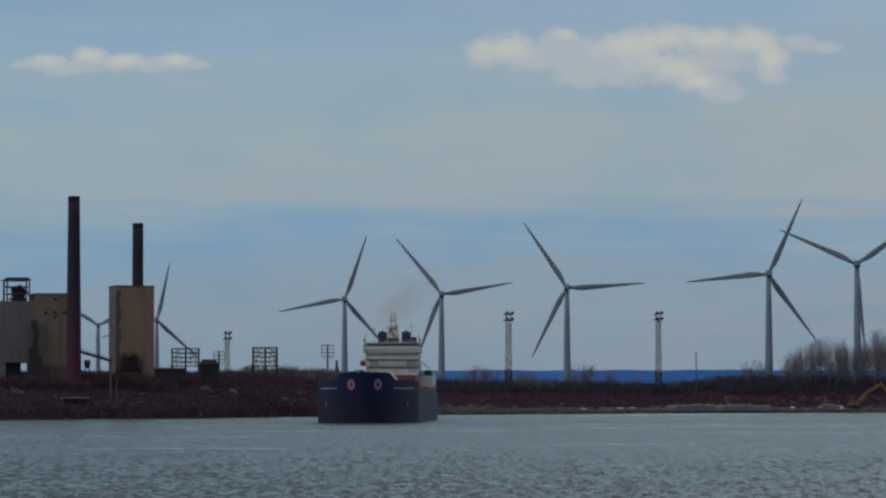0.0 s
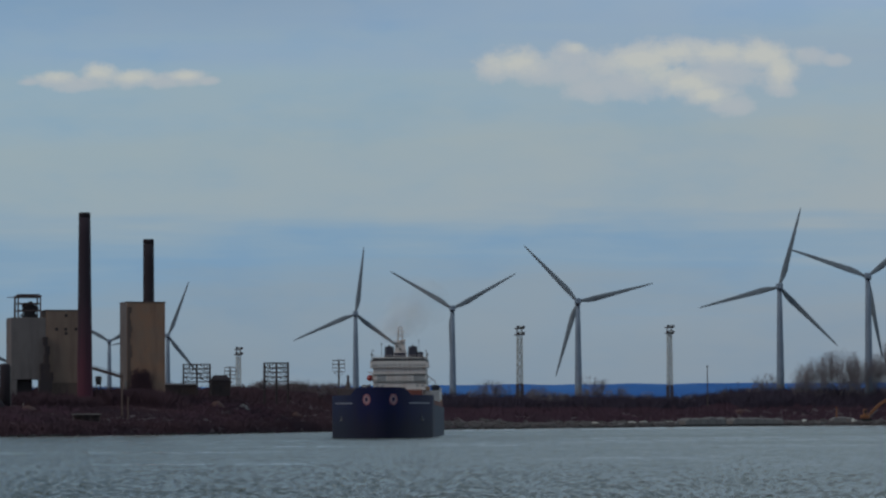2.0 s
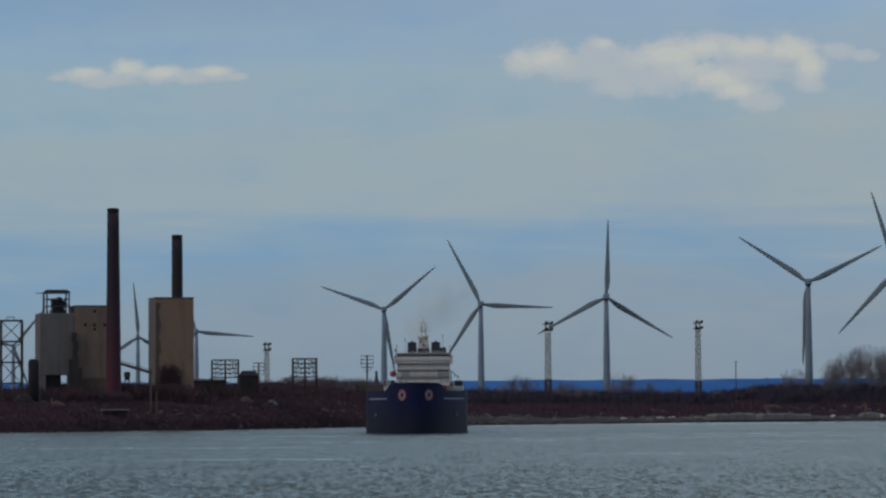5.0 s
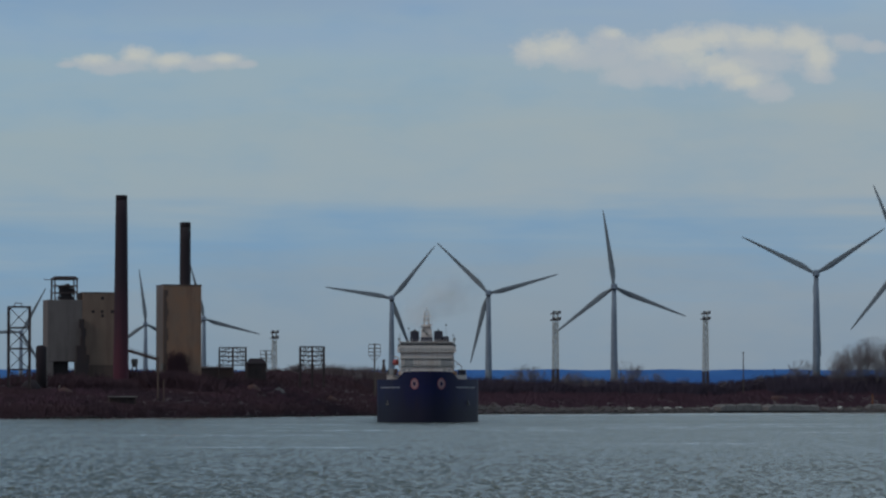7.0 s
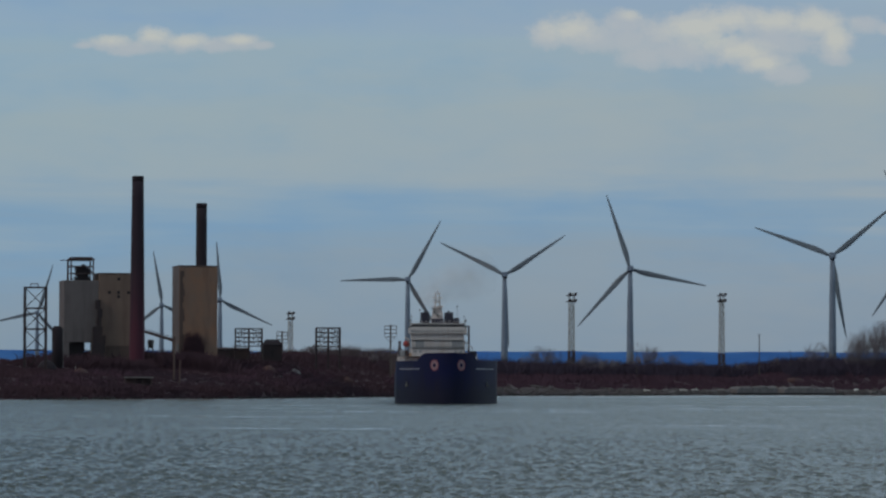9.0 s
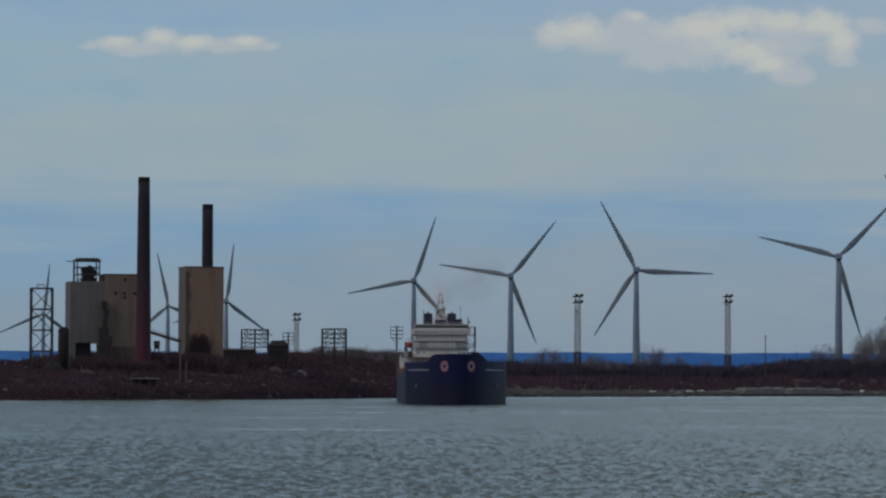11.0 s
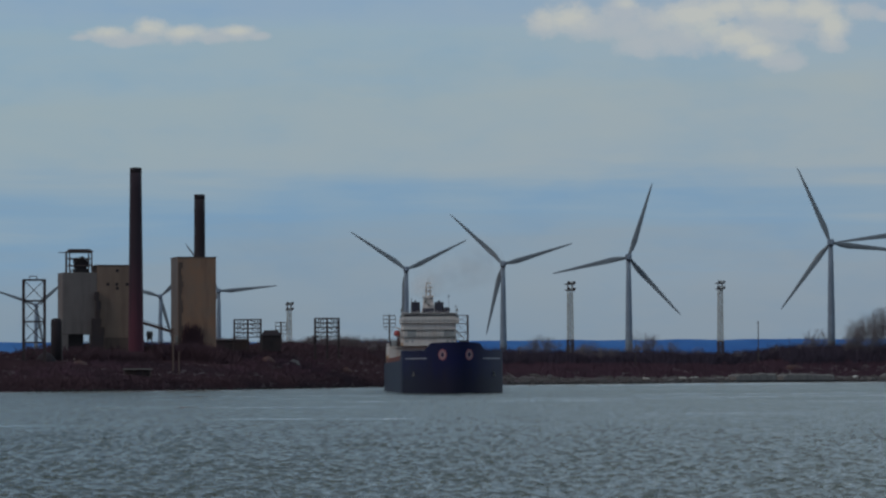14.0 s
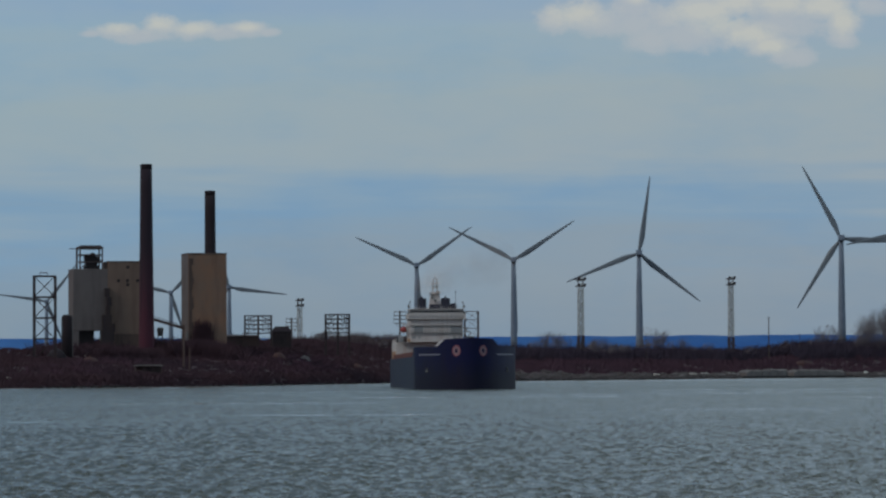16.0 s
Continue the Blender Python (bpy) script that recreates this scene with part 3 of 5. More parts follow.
def build_ship():
    ship = thing("cargo_ship", pose(-17.80, 798, 0), "dark navy blue lake freighter with white deckhouse aft, under way", "ship")
    stations = [0.0, 0.06, 0.2, 0.4, 0.7, 1.1, 1.6, 2.2, 3, 4, 5.5, 7, 9, 11, 13, 15, 17, 19, 20, 21, 22, 23, 24, 27, 30, 34, 60, 100, 150, 200, 206, 212, 218]
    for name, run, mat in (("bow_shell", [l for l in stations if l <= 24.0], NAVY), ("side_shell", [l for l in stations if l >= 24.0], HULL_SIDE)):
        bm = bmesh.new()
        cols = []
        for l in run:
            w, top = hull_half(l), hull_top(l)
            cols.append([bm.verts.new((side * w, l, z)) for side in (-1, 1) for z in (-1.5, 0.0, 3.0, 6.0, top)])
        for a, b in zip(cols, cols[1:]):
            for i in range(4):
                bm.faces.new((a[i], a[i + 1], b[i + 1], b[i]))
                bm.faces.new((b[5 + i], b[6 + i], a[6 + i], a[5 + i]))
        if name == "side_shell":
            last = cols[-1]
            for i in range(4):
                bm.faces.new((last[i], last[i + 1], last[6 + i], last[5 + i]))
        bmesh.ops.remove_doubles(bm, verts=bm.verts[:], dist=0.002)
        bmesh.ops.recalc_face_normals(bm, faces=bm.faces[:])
        part(name, bm, mat, ship, smooth=(name == "bow_shell"), label="" if name == "bow_shell" else "blue-grey side plating, sky sheen painted in")
    # deck, a little below the bulwark
    bm = bmesh.new()
    rows = [(bm.verts.new((-hull_half(l) + 0.15, l, hull_top(l) - 1.1)), bm.verts.new((hull_half(l) - 0.15, l, hull_top(l) - 1.1))) for l in stations[7:]]
    for a, b in zip(rows, rows[1:]):
        bm.faces.new((a[0], a[1], b[1], b[0]))
    part("deck", bm, DECK_RED, ship, "oxide red deck plating")
    # oxide red bulwark along the main deck
    for side in (-1, 1):
        x0, x1 = sorted((side * 11.76, side * 11.5))
        part("side_bulwark", box(bmesh.new(), x0, x1, 34.2, 175.6, 7.62, 8.75, 0.03), DECK_RED, ship, "oxide red deck bulwark")
    # raised bulwark in the middle of the bow, swept down to both sides
    bm = bmesh.new()
    outer = []
    for i in range(41):
        x = -7.4 + 14.8 * i / 40
        l = 21 * (abs(x) / 11.5) ** (1 / 0.5)
        t = min(1.0, max(0.0, (7.4 - abs(x)) / 2.2))
        top = 9.7 + 1.75 * t * t * (3 - 2 * t) + 0.18 * (1 - (x / 7.4) ** 2)
        outer.append((x, l, top))
    front = [(bm.verts.new((x, l - 0.02, 9.3)), bm.verts.new((x, l - 0.02, z))) for x, l, z in outer]
    inner = [(bm.verts.new((x, l + 0.35, 9.3)), bm.verts.new((x, l + 0.35, z))) for x, l, z in outer]
    for i in range(40):
        bm.faces.new((front[i][0], front[i + 1][0], front[i + 1][1], front[i][1]))
        bm.faces.new((inner[i + 1][0], inner[i][0], inner[i][1], inner[i + 1][1]))
        bm.faces.new((front[i][1], front[i + 1][1], inner[i + 1][1], inner[i][1]))
    part("bow_bulwark", bm, NAVY, ship)

    def on_bow(x, out=0.0):
        l = 21 * (abs(x) / 11.5) ** (1 / 0.5)
        e = 0.05
        l2 = 21 * ((abs(x) + e) / 11.5) ** (1 / 0.5)
        slope = (l2 - l) / e * (1 if x > 0 else -1)
        return l - out * math.sqrt(1 + slope * slope)

    # two round emblems, red border on white with a dark centre, plain shapes
    for x0 in (-3.05, 3.05):
        for name, rx, rz, out, mat in (("emblem", 0.90, 1.28, 0.03, EMBLEM_WHITE), ("emblem_ring", 0.90, 1.28, 0.05, EMBLEM_RED), ("emblem_mark", 0.30, 0.52, 0.05, NAVY)):
            bm = bmesh.new()
            hub, rim = [], []
            for i in range(28):
                c, s = math.cos(2 * math.pi * i / 28), math.sin(2 * math.pi * i / 28)
                rim.append(bm.verts.new((x0 + rx * c, on_bow(x0 + rx * c, out), 8.8 + rz * s)))
                k = 0.72 if name == "emblem_ring" else 0.0
                hub.append(bm.verts.new((x0 + rx * k * c, on_bow(x0 + rx * k * c, out), 8.8 + rz * k * s)))
            for i in range(28):
                j = (i + 1) % 28
                bm.faces.new((hub[i], hub[j], rim[j], rim[i]))
            if name == "emblem":
                emblem = part(name, bm, mat, ship, "round red and white emblem")
            else:
                part(name, bm, mat, emblem)
    # name on both bows, drawn as a plain light bar with breaks
    for side in (-1, 1):
        bm = bmesh.new()
        x = 6.5
        rnd = random.Random(4)
        while x < 10.5:
            w = rnd.choice((0.26, 0.32, 0.38))
            vs = []
            for xx, zz in ((x, 7.84), (x + w, 7.84), (x + w, 8.14), (x, 8.14)):
                vs.append(bm.verts.new((side * xx, on_bow(side * xx, 0.04), zz)))
            bm.faces.new(vs if side > 0 else vs[::-1])
            x += w + 0.07
        part("name_bar", bm, NAME_WHITE, ship, "row of small white lettering bars")
        # anchor in its pocket
        bm = bmesh.new()
        ax = side * 9.25
        ay = on_bow(ax, 0.15)
        box(bm, ax - 0.14, ax + 0.14, ay - 0.2, ay + 0.5, 4.2, 5.0, 0.05)
        box(bm, ax - 0.42, ax + 0.42, ay - 0.3, ay + 0.4, 3.95, 4.3, 0.1)
        part("anchor", bm, STEEL_GREY, ship, "grey steel anchor")
    # fore mast fittings hidden low behind the bulwark: windlass housing
    bm = box(bmesh.new(), -3.2, 3.2, 7.0, 10.5, 8.6, 10.6, 0.2)
    part("windlass_house", bm, SHIP_WHITE, ship)
    # hatch covers in a row along the deck
    hatch = None
    for k in range(15):
        if hatch is None:
            hatch = part("hatch_cover", box(bmesh.new(), -7.2, 7.2, 0, 6.6, 6.5, 7.9, 0.15), DECK_RED, ship)
        else:
            other = new("hatch_cover", hatch.data)
            other.parent = ship
            other.location = (0, 8.2 * k, 0)
    hatch.location = (0, 0, 0)
    for ob in ship.children:
        if ob.name.startswith("hatch_cover"):
            ob.location.y += 36
    # white boom rest of the unloading gear, amidships
    bm = bmesh.new()
    loft(bm, [[(0.4 + sx * w, 122 + sy * d, z) for sx, sy in ((-1, -1), (1, -1), (1, 1), (-1, 1))] for z, w, d in ((6.6, 3.2, 2.2), (10.6, 3.0, 2.0), (11.7, 2.2, 1.5), (12.4, 1.0, 0.8), (12.7, 0.5, 0.4))])
    rest = part("boom_rest", bm, SHIP_WHITE, ship, "white steel boom rest")
    part("boom_tip", box(bmesh.new(), -0.6, 1.4, 117, 125, 11.6, 12.0, 0.1), RUST, rest, "rust-stained boom tip")
    # poop house, whole breadth
    poop = part("poop_house", box(bmesh.new(), -11.0, 11.0, 176, 213, 6.4, 13.4, 0.25), SHIP_WHITE, ship)
    for side in (-1, 1):
        bm = box(bmesh.new(), side * 11.0 - 0.12, side * 11.0 + 0.12, 180, 206, 6.9, 10.6, 0.03)
        part("side_plate", bm, RUST, poop, "rust-stained side plating")
        bm = bmesh.new()
        for k in range(14):
            bar(bm, (side * 10.9, 176.5 + 2.7 * k, 13.4), (side * 10.9, 176.5 + 2.7 * k, 14.5), 0.09)
        for z in (13.9, 14.45):
            bar(bm, (side * 10.9, 176.3, z), (side * 10.9, 212, z), 0.08)
        part("railing", bm, SHIP_WHITE, poop)
    part("front_plate", box(bmesh.new(), -10.8, 10.8, 175.7, 175.99, 6.6, 9.6, 0.03), RUST, poop, "rust-stained front plating")
    # dark gear on the poop deck, both sides of the house
    for side, x0 in ((-1, -10.9), (1, 8.6)):
        bm = box(bmesh.new(), x0, x0 + 2.2, 178, 181, 13.4, 15.2, 0.25)
        part("winch", bm, FUNNEL, poop)
    for x0, x1, z1, mat, label in ((-10.4, -9.0, 15.4, SHIP_GREY, "grey gear locker"), (-8.9, -8.0, 15.4, RUST_DARK, "dark hose reel"), (-7.8, -6.4, 14.6, RUST, "rusty deck box"), (7.2, 8.4, 14.7, RUST, "rusty deck box")):
        part("deck_gear", box(bmesh.new(), x0, x1, 174.4, 175.5, 13.4, z1, 0.2), mat, poop, label)
    # house tiers
    for z0, z1, hw, l0, l1 in ((13.4, 16.05, 8.5, 172, 200), (16.25, 18.45, 8.5, 172, 199), (18.65, 20.6, 8.6, 171.5, 196)):
        tier = part("house_tier", box(bmesh.new(), -hw, hw, l0, l1, z0, z1, 0.12), SHIP_WHITE, ship)
        part("deck_edge", box(bmesh.new(), -hw - 0.15, hw + 0.15, l0 - 0.5, l1, z1 + 0.005, z1 + 0.19, 0.04), SHIP_GREY if z0 < 18 else SHIP_WHITE, tier)
        bm = bmesh.new()
        for k in range(15):
            x = -hw + 0.1 + k * (2 * hw - 0.2) / 14
            bar(bm, (x, l0 - 0.42, z1 + 0.19), (x, l0 - 0.42, z1 + 1.15), 0.11)
        for z in (0.65, 1.15):
            bar(bm, (-hw + 0.1, l0 - 0.42, z1 + z), (hw - 0.1, l0 - 0.42, z1 + z), 0.09)
        part("deck_railing", bm, SHIP_GREY, tier)
        if 16 < z0 < 17:
            # flat grey panels stand for recessed bays, their darker tone only coloured on
            for x0, x1 in ((-7.2, -4.4), (4.6, 8.1)):
                part("recess_panel", box(bmesh.new(), x0, x1, l0 - 0.06, l0 + 0.3, z0 + 0.1, z1 - 0.1), SHIP_GREY, tier, "flat grey panel in place of a recessed side bay")
        if z0 < 14:
            for x0, x1 in ((-8.0, -6.8), (-6.0, -5.2), (5.4, 6.2), (7.0, 7.9)):
                part("porthole", box(bmesh.new(), x0, x1, l0 - 0.06, l0 + 0.2, 14.6, 15.3, 0.02), SHIP_GREY, tier)
    part("wing_deck", box(bmesh.new(), -9.5, 9.5, 170.6, 182, 20.62, 20.95, 0.08), SHIP_WHITE, ship)
    for side in (-1, 1):
        x0, x1 = sorted((side * 8.72, side * 9.4))
        bm = box(bmesh.new(), x0, x1, 170.7, 170.95, 20.96, 22.35, 0.05)
        box(bm, side * 9.4 - 0.1, side * 9.4 + 0.1, 170.96, 181.5, 20.96, 22.35, 0.04)
        bulwark = part("wing_bulwark", bm, SHIP_WHITE, ship)
        bm = box(bmesh.new(), side * 9.05 - 0.4, side * 9.05 + 0.4, 172, 173, 20.96, 23.1, 0.15)
        bar(bm, (side * 9.05, 172.5, 23.1), (side * 9.05, 172.5, 25.6), 0.2, 0.12)
        box(bm, side * 9.05 - 0.35, side * 9.05 + 0.35, 172.2, 172.8, 24.4, 25.1, 0.1)
        part("searchlight_post", bm, STEEL_GREY, bulwark, "dark searchlight on a post")
    bridge = part("bridge", box(bmesh.new(), -8.7, 8.7, 171.2, 184, 20.95, 23.7, 0.15), SHIP_WHITE, ship)
    pane = None
    for k in range(17):
        x = -8.15 + 1.02 * k
        if pane is None:
            pane = part("window_pane", box(bmesh.new(), -0.42, 0.42, 171.13, 171.3, 22.75, 23.4, 0.02), WINDOW, bridge)
            pane.location.x = x
        else:
            other = new("window_pane", pane.data)
            other.parent = bridge
            other.location.x = x
    part("roof", box(bmesh.new(), -9.0, 9.0, 170.7, 185, 23.7, 23.95, 0.06), SHIP_WHITE, bridge)
    bm = bmesh.new()
    for k in range(15):
        bar(bm, (-8.8 + k * 17.6 / 14, 171, 23.9), (-8.8 + k * 17.6 / 14, 171, 24.5), 0.06)
    for z in (24.5,):
        bar(bm, (-8.8, 171, z), (8.8, 171, z), 0.07)
    part("roof_railing", bm, SHIP_WHITE, bridge)
    for x, top in ((-8.6, 26.4), (8.6, 26.2), (6.3, 29.5), (-5.8, 28.4)):
        bm = bmesh.new()
        bar(bm, (x, 172.5, 23.9), (x, 172.5, top), 0.14, 0.09)
        box(bm, x - 0.22, x + 0.22, 172.3, 172.7, top - 0.5, top, 0.05)
        part("aerial", bm, STEEL_GREY, ship)
    # twin funnels
    for x in (-3.92, 3.92):
        bm = bmesh.new()
        rings = []
        for z, w, d in ((23.9, 1.55, 2.4), (27.3, 1.45, 2.2), (27.75, 1.35, 2.1)):
            rings.append([(x + sx * w, 190 + sy * d, z) for sx, sy in ((-1, -0.7), (-0.7, -1), (0.7, -1), (1, -0.7), (1, 0.7), (0.7, 1), (-0.7, 1), (-1, 0.7))])
        funnel = part("funnel", loft(bm, rings), FUNNEL, ship, "black exhaust funnel")
        part("exhaust_pipe", turned(bmesh.new(), [(0.32, 27.7), (0.32, 28.3)], 12, x, 190), FUNNEL, funnel)
    part("vent_casing", box(bmesh.new(), 5.4, 7.4, 187, 190, 23.9, 26.0, 0.3), FUNNEL, ship)
    part("funnel_casing", box(bmesh.new(), -5.9, 5.9, 187.6, 196, 20.6, 24.4, 0.15), SHIP_WHITE, ship)
    # signal mast between the funnels
    bm = bmesh.new()
    loft(bm, [[(sx * w, 181 + sy * d, z) for sx, sy in ((-1, -1), (1, -1), (1, 1), (-1, 1))] for z, w, d in ((23.9, 2.2, 1.4), (26.0, 1.9, 1.2), (28.4, 1.5, 0.9), (29.4, 1.0, 0.6))])
    mast = part("mast", bm, MAST_PAINT, ship, "off-white mast housing with brown streaks")
    bm = bmesh.new()
    for x in (-0.75, 0.75):
        bar(bm, (x, 181, 29.3), (x * 0.7, 181, 33.6), 0.45, 0.32)
    for z, w in ((29.4, 1.9), (30.8, 1.1), (32.2, 1.5), (33.6, 0.9)):
        bar(bm, (-w, 181, z), (w, 181, z), 0.28)
    bar(bm, (0, 181, 33.6), (0, 181, 35.2), 0.2, 0.1)
    part("mast_top", bm, MAST_PAINT, mast)
    rnd = random.Random(17)
    for k in range(9):
        x, z = rnd.uniform(-2.3, 2.3), rnd.uniform(25.0, 29.5)
        bm = box(bmesh.new(), x - rnd.uniform(0.15, 0.45), x + rnd.uniform(0.15, 0.45), 179.2, 179.75, z, z + rnd.uniform(0.3, 0.9), 0.08)
        bar(bm, (x, 179.7, z + 0.2), (x * 0.6, 180.4, z + 0.1), 0.16)
        part("mast_fitting", bm, rnd.choice((RUST_DARK, STEEL_GREY, MAST_PAINT)), mast)
    for z, w in ((28.6, 3.2), (31.1, 2.2)):
        part("radar", box(bmesh.new(), -w / 2, w / 2, 179.9, 180.2, z, z + 0.25, 0.04), STEEL_GREY, mast)
    part("mast_locker", box(bmesh.new(), -1.9, 1.9, 179.2, 179.55, 24.0, 25.5, 0.15), FUNNEL, mast)
    # lifeboat under its davits
    bm = bmesh.new()
    rings = []
    for y, w, h in ((-3.6, 0.2, 0.3), (-2.9, 0.8, 0.8), (-1, 1.15, 1.05), (1, 1.15, 1.05), (2.9, 0.8, 0.8), (3.6, 0.2, 0.3)):
        rings.append([(-10.1 + w * math.cos(2 * math.pi * i / 12), 186 + y, 17.6 + h * math.sin(2 * math.pi * i / 12)) for i in range(12)])
    boat = part("lifeboat", loft(bm, rings), ORANGE, ship, "orange enclosed lifeboat", smooth=True)
    bm = bmesh.new()
    for y in (183.5, 188.5):
        bm = bmesh.new()
        bar(bm, (-8.6, y, 13.4), (-9.4, y, 19.2), 0.3)
        bar(bm, (-9.4, y, 19.2), (-10.8, y, 19.6), 0.25)
        part("davit", bm, SHIP_WHITE, boat, "white davit arm")
    # stores crane on the other side
    bm = bmesh.new()
    bar(bm, (8.7, 180, 18.4), (11.5, 181, 16.2), 0.3)
    bar(bm, (11.5, 181, 16.2), (11.5, 181, 14.0), 0.18)
    bar(bm, (8.9, 180, 13.4), (8.9, 180, 18.6), 0.4)
    bar(bm, (8.9, 180, 16.0), (10.4, 180.6, 16.9), 0.16)
    part("stores_crane", bm, SHIP_WHITE, ship)
    # fore edge of the self-unloading gear, oxide red, in front of the house
    part("unloading_hopper", box(bmesh.new(), 1.0, 7.6, 160, 168, 7.7, 13.6, 0.3), DECK_RED, ship, "oxide red hopper house")
    # the deckhouse and all above it, made lower and narrower to fit the camera's view
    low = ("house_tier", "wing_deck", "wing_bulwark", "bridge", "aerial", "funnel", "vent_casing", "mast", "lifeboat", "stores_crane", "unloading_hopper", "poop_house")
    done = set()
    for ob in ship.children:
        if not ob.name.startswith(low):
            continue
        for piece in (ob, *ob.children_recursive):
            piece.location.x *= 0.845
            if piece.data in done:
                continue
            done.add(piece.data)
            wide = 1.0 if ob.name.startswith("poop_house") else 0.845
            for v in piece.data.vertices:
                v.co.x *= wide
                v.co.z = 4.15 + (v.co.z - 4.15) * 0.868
    return ship


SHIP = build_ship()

# ================= plant: silos, chimneys, conveyors =================


def build_silo_one():
    g = 8.0
    silo = thing("silo_building", pose(-149.8, 1194, g, 0, 0, 15.5), "grey and tan concrete bin house with steel headframe", "silo")
    h = 39.6 - g
    low = 18.6 - g
    part("grey_bin", box(bmesh.new(), 0, 12.0, 0, 11, low, h, 0.15), GREY_CONCRETE, silo, "stained grey concrete bin")
    for x0, x1, y0, y1 in ((0, 2.0, 0, 2.5), (0, 2.0, 8.5, 11), (10.9, 12.0, 8.5, 11), (9.6, 12.0, 0, 3)):
        part("leg", box(bmesh.new(), x0, x1, y0, y1, -3, low), GREY_CONCRETE, silo)
    part("hopper", box(bmesh.new(), 2.2, 7.5, 2, 9, 1.0, low), BLACK_HOLE, silo, "dark hopper outlet")
    tan = part("tan_bin", box(bmesh.new(), 12.01, 27.4, -0.4, 12, -3, 42.0 - g, 0.15), OLIVE_CONCRETE, silo, "weathered tan concrete bin")
    part("roof_edge", box(bmesh.new(), 11.9, 27.6, -0.6, 12.2, 42.0 - g, 42.25 - g), STAINED, tan)
    for x, z in ((15.5, 35.6), (18.6, 35.6), (22.1, 35.6), (18.7, 34.2), (18.7, 40.2)):
        part("window", box(bmesh.new(), x - 0.5, x + 0.5, -0.47, -0.3, z - 0.5 - g, z + 0.5 - g), BLACK_HOLE, tan)
    # stair and duct tower in the corner between the bins
    bm = bmesh.new()
    for k in range(9):
        z0 = -2 + 3.0 * k
        off = 0.35 * math.sin(k * 2.1)
        wide = 0.0 if k > 5 else 0.9 if k > 4 else 1.5
        part("landing", box(bmesh.new(), 11.0 + off - wide, 12.6 + off + wide * 0.8, -2.0, -0.5, z0, z0 + 2.99), STAIR, silo, "sooty stair and duct stage")
    part("stain_band", box(bmesh.new(), 12.1, 27.3, -0.46, -0.41, -2.5, 9.5), STAINED, tan, "soot-stained foot of the wall")
    # headframe with hoist
    frame_part = bmesh.new()
    for x in (2.6, 10.2):
        for y in (1.0, 8.0):
            bar(frame_part, (x, y, h), (x, y, h + 7.0), 0.45)
    for z in (h + 2.4, h + 4.8, h + 7.0):
        for y in (1.0, 8.0):
            bar(frame_part, (2.6, y, z), (10.2, y, z), 0.35)
        for x in (2.6, 10.2):
            bar(frame_part, (x, 1.0, z), (x, 8.0, z), 0.35)
    bar(frame_part, (2.6, 1.0, h), (5.0, 1.0, h + 2.4), 0.25)
    bar(frame_part, (10.2, 1.0, h + 2.4), (7.9, 1.0, h + 4.8), 0.25)
    headframe = part("headframe", frame_part, RUST_DARK, silo, "rusty steel headframe")
    bm = bmesh.new()
    loft(bm, [[(x, y, h + z) for x, y in ((2.2, 0.5), (10.6, 0.5), (10.6, 8.5), (2.2, 8.5))] for z in (7.0, 7.5)])
    loft(bm, [[(x, y, h + z) for x, y in ((2.9, 0.9), (9.9, 0.9), (9.9, 8.1), (2.9, 8.1))] for z in (7.5, 8.0)])
    part("headframe_roof", bm, RUST_DARK, headframe)
    bm = bmesh.new()
    for x, y, z, r in ((6.0, 3.0, 2.6, 1.7), (8.2, 4.0, 3.0, 1.4), (5.6, 4.5, 4.0, 1.2), (7.6, 3.5, 1.2, 1.3), (7.2, 3.8, 4.6, 1.0)):
        rings = [[(x + r * math.cos(2 * math.pi * i / 14), y + dy, h + z + r * math.sin(2 * math.pi * i / 14)) for i in range(14)] for dy in (-0.8, 0.8)]
        loft(bm, rings)
    box(bm, 4.4, 9.4, 2.0, 6.0, h, h + 1.2, 0.1)
    part("hoist", bm, BLACK_HOLE, headframe, "black hoist sheaves")
    bm = bmesh.new()
    bar(bm, (1.3, 1.0, h), (1.3, 1.0, h + 6.8), 0.35, 0.25)
    bar(bm, (-1.2, 1.0, h + 6.8), (2.5, 1.0, h + 6.8), 0.25)
    part("jib_post", bm, RUST_DARK, silo)


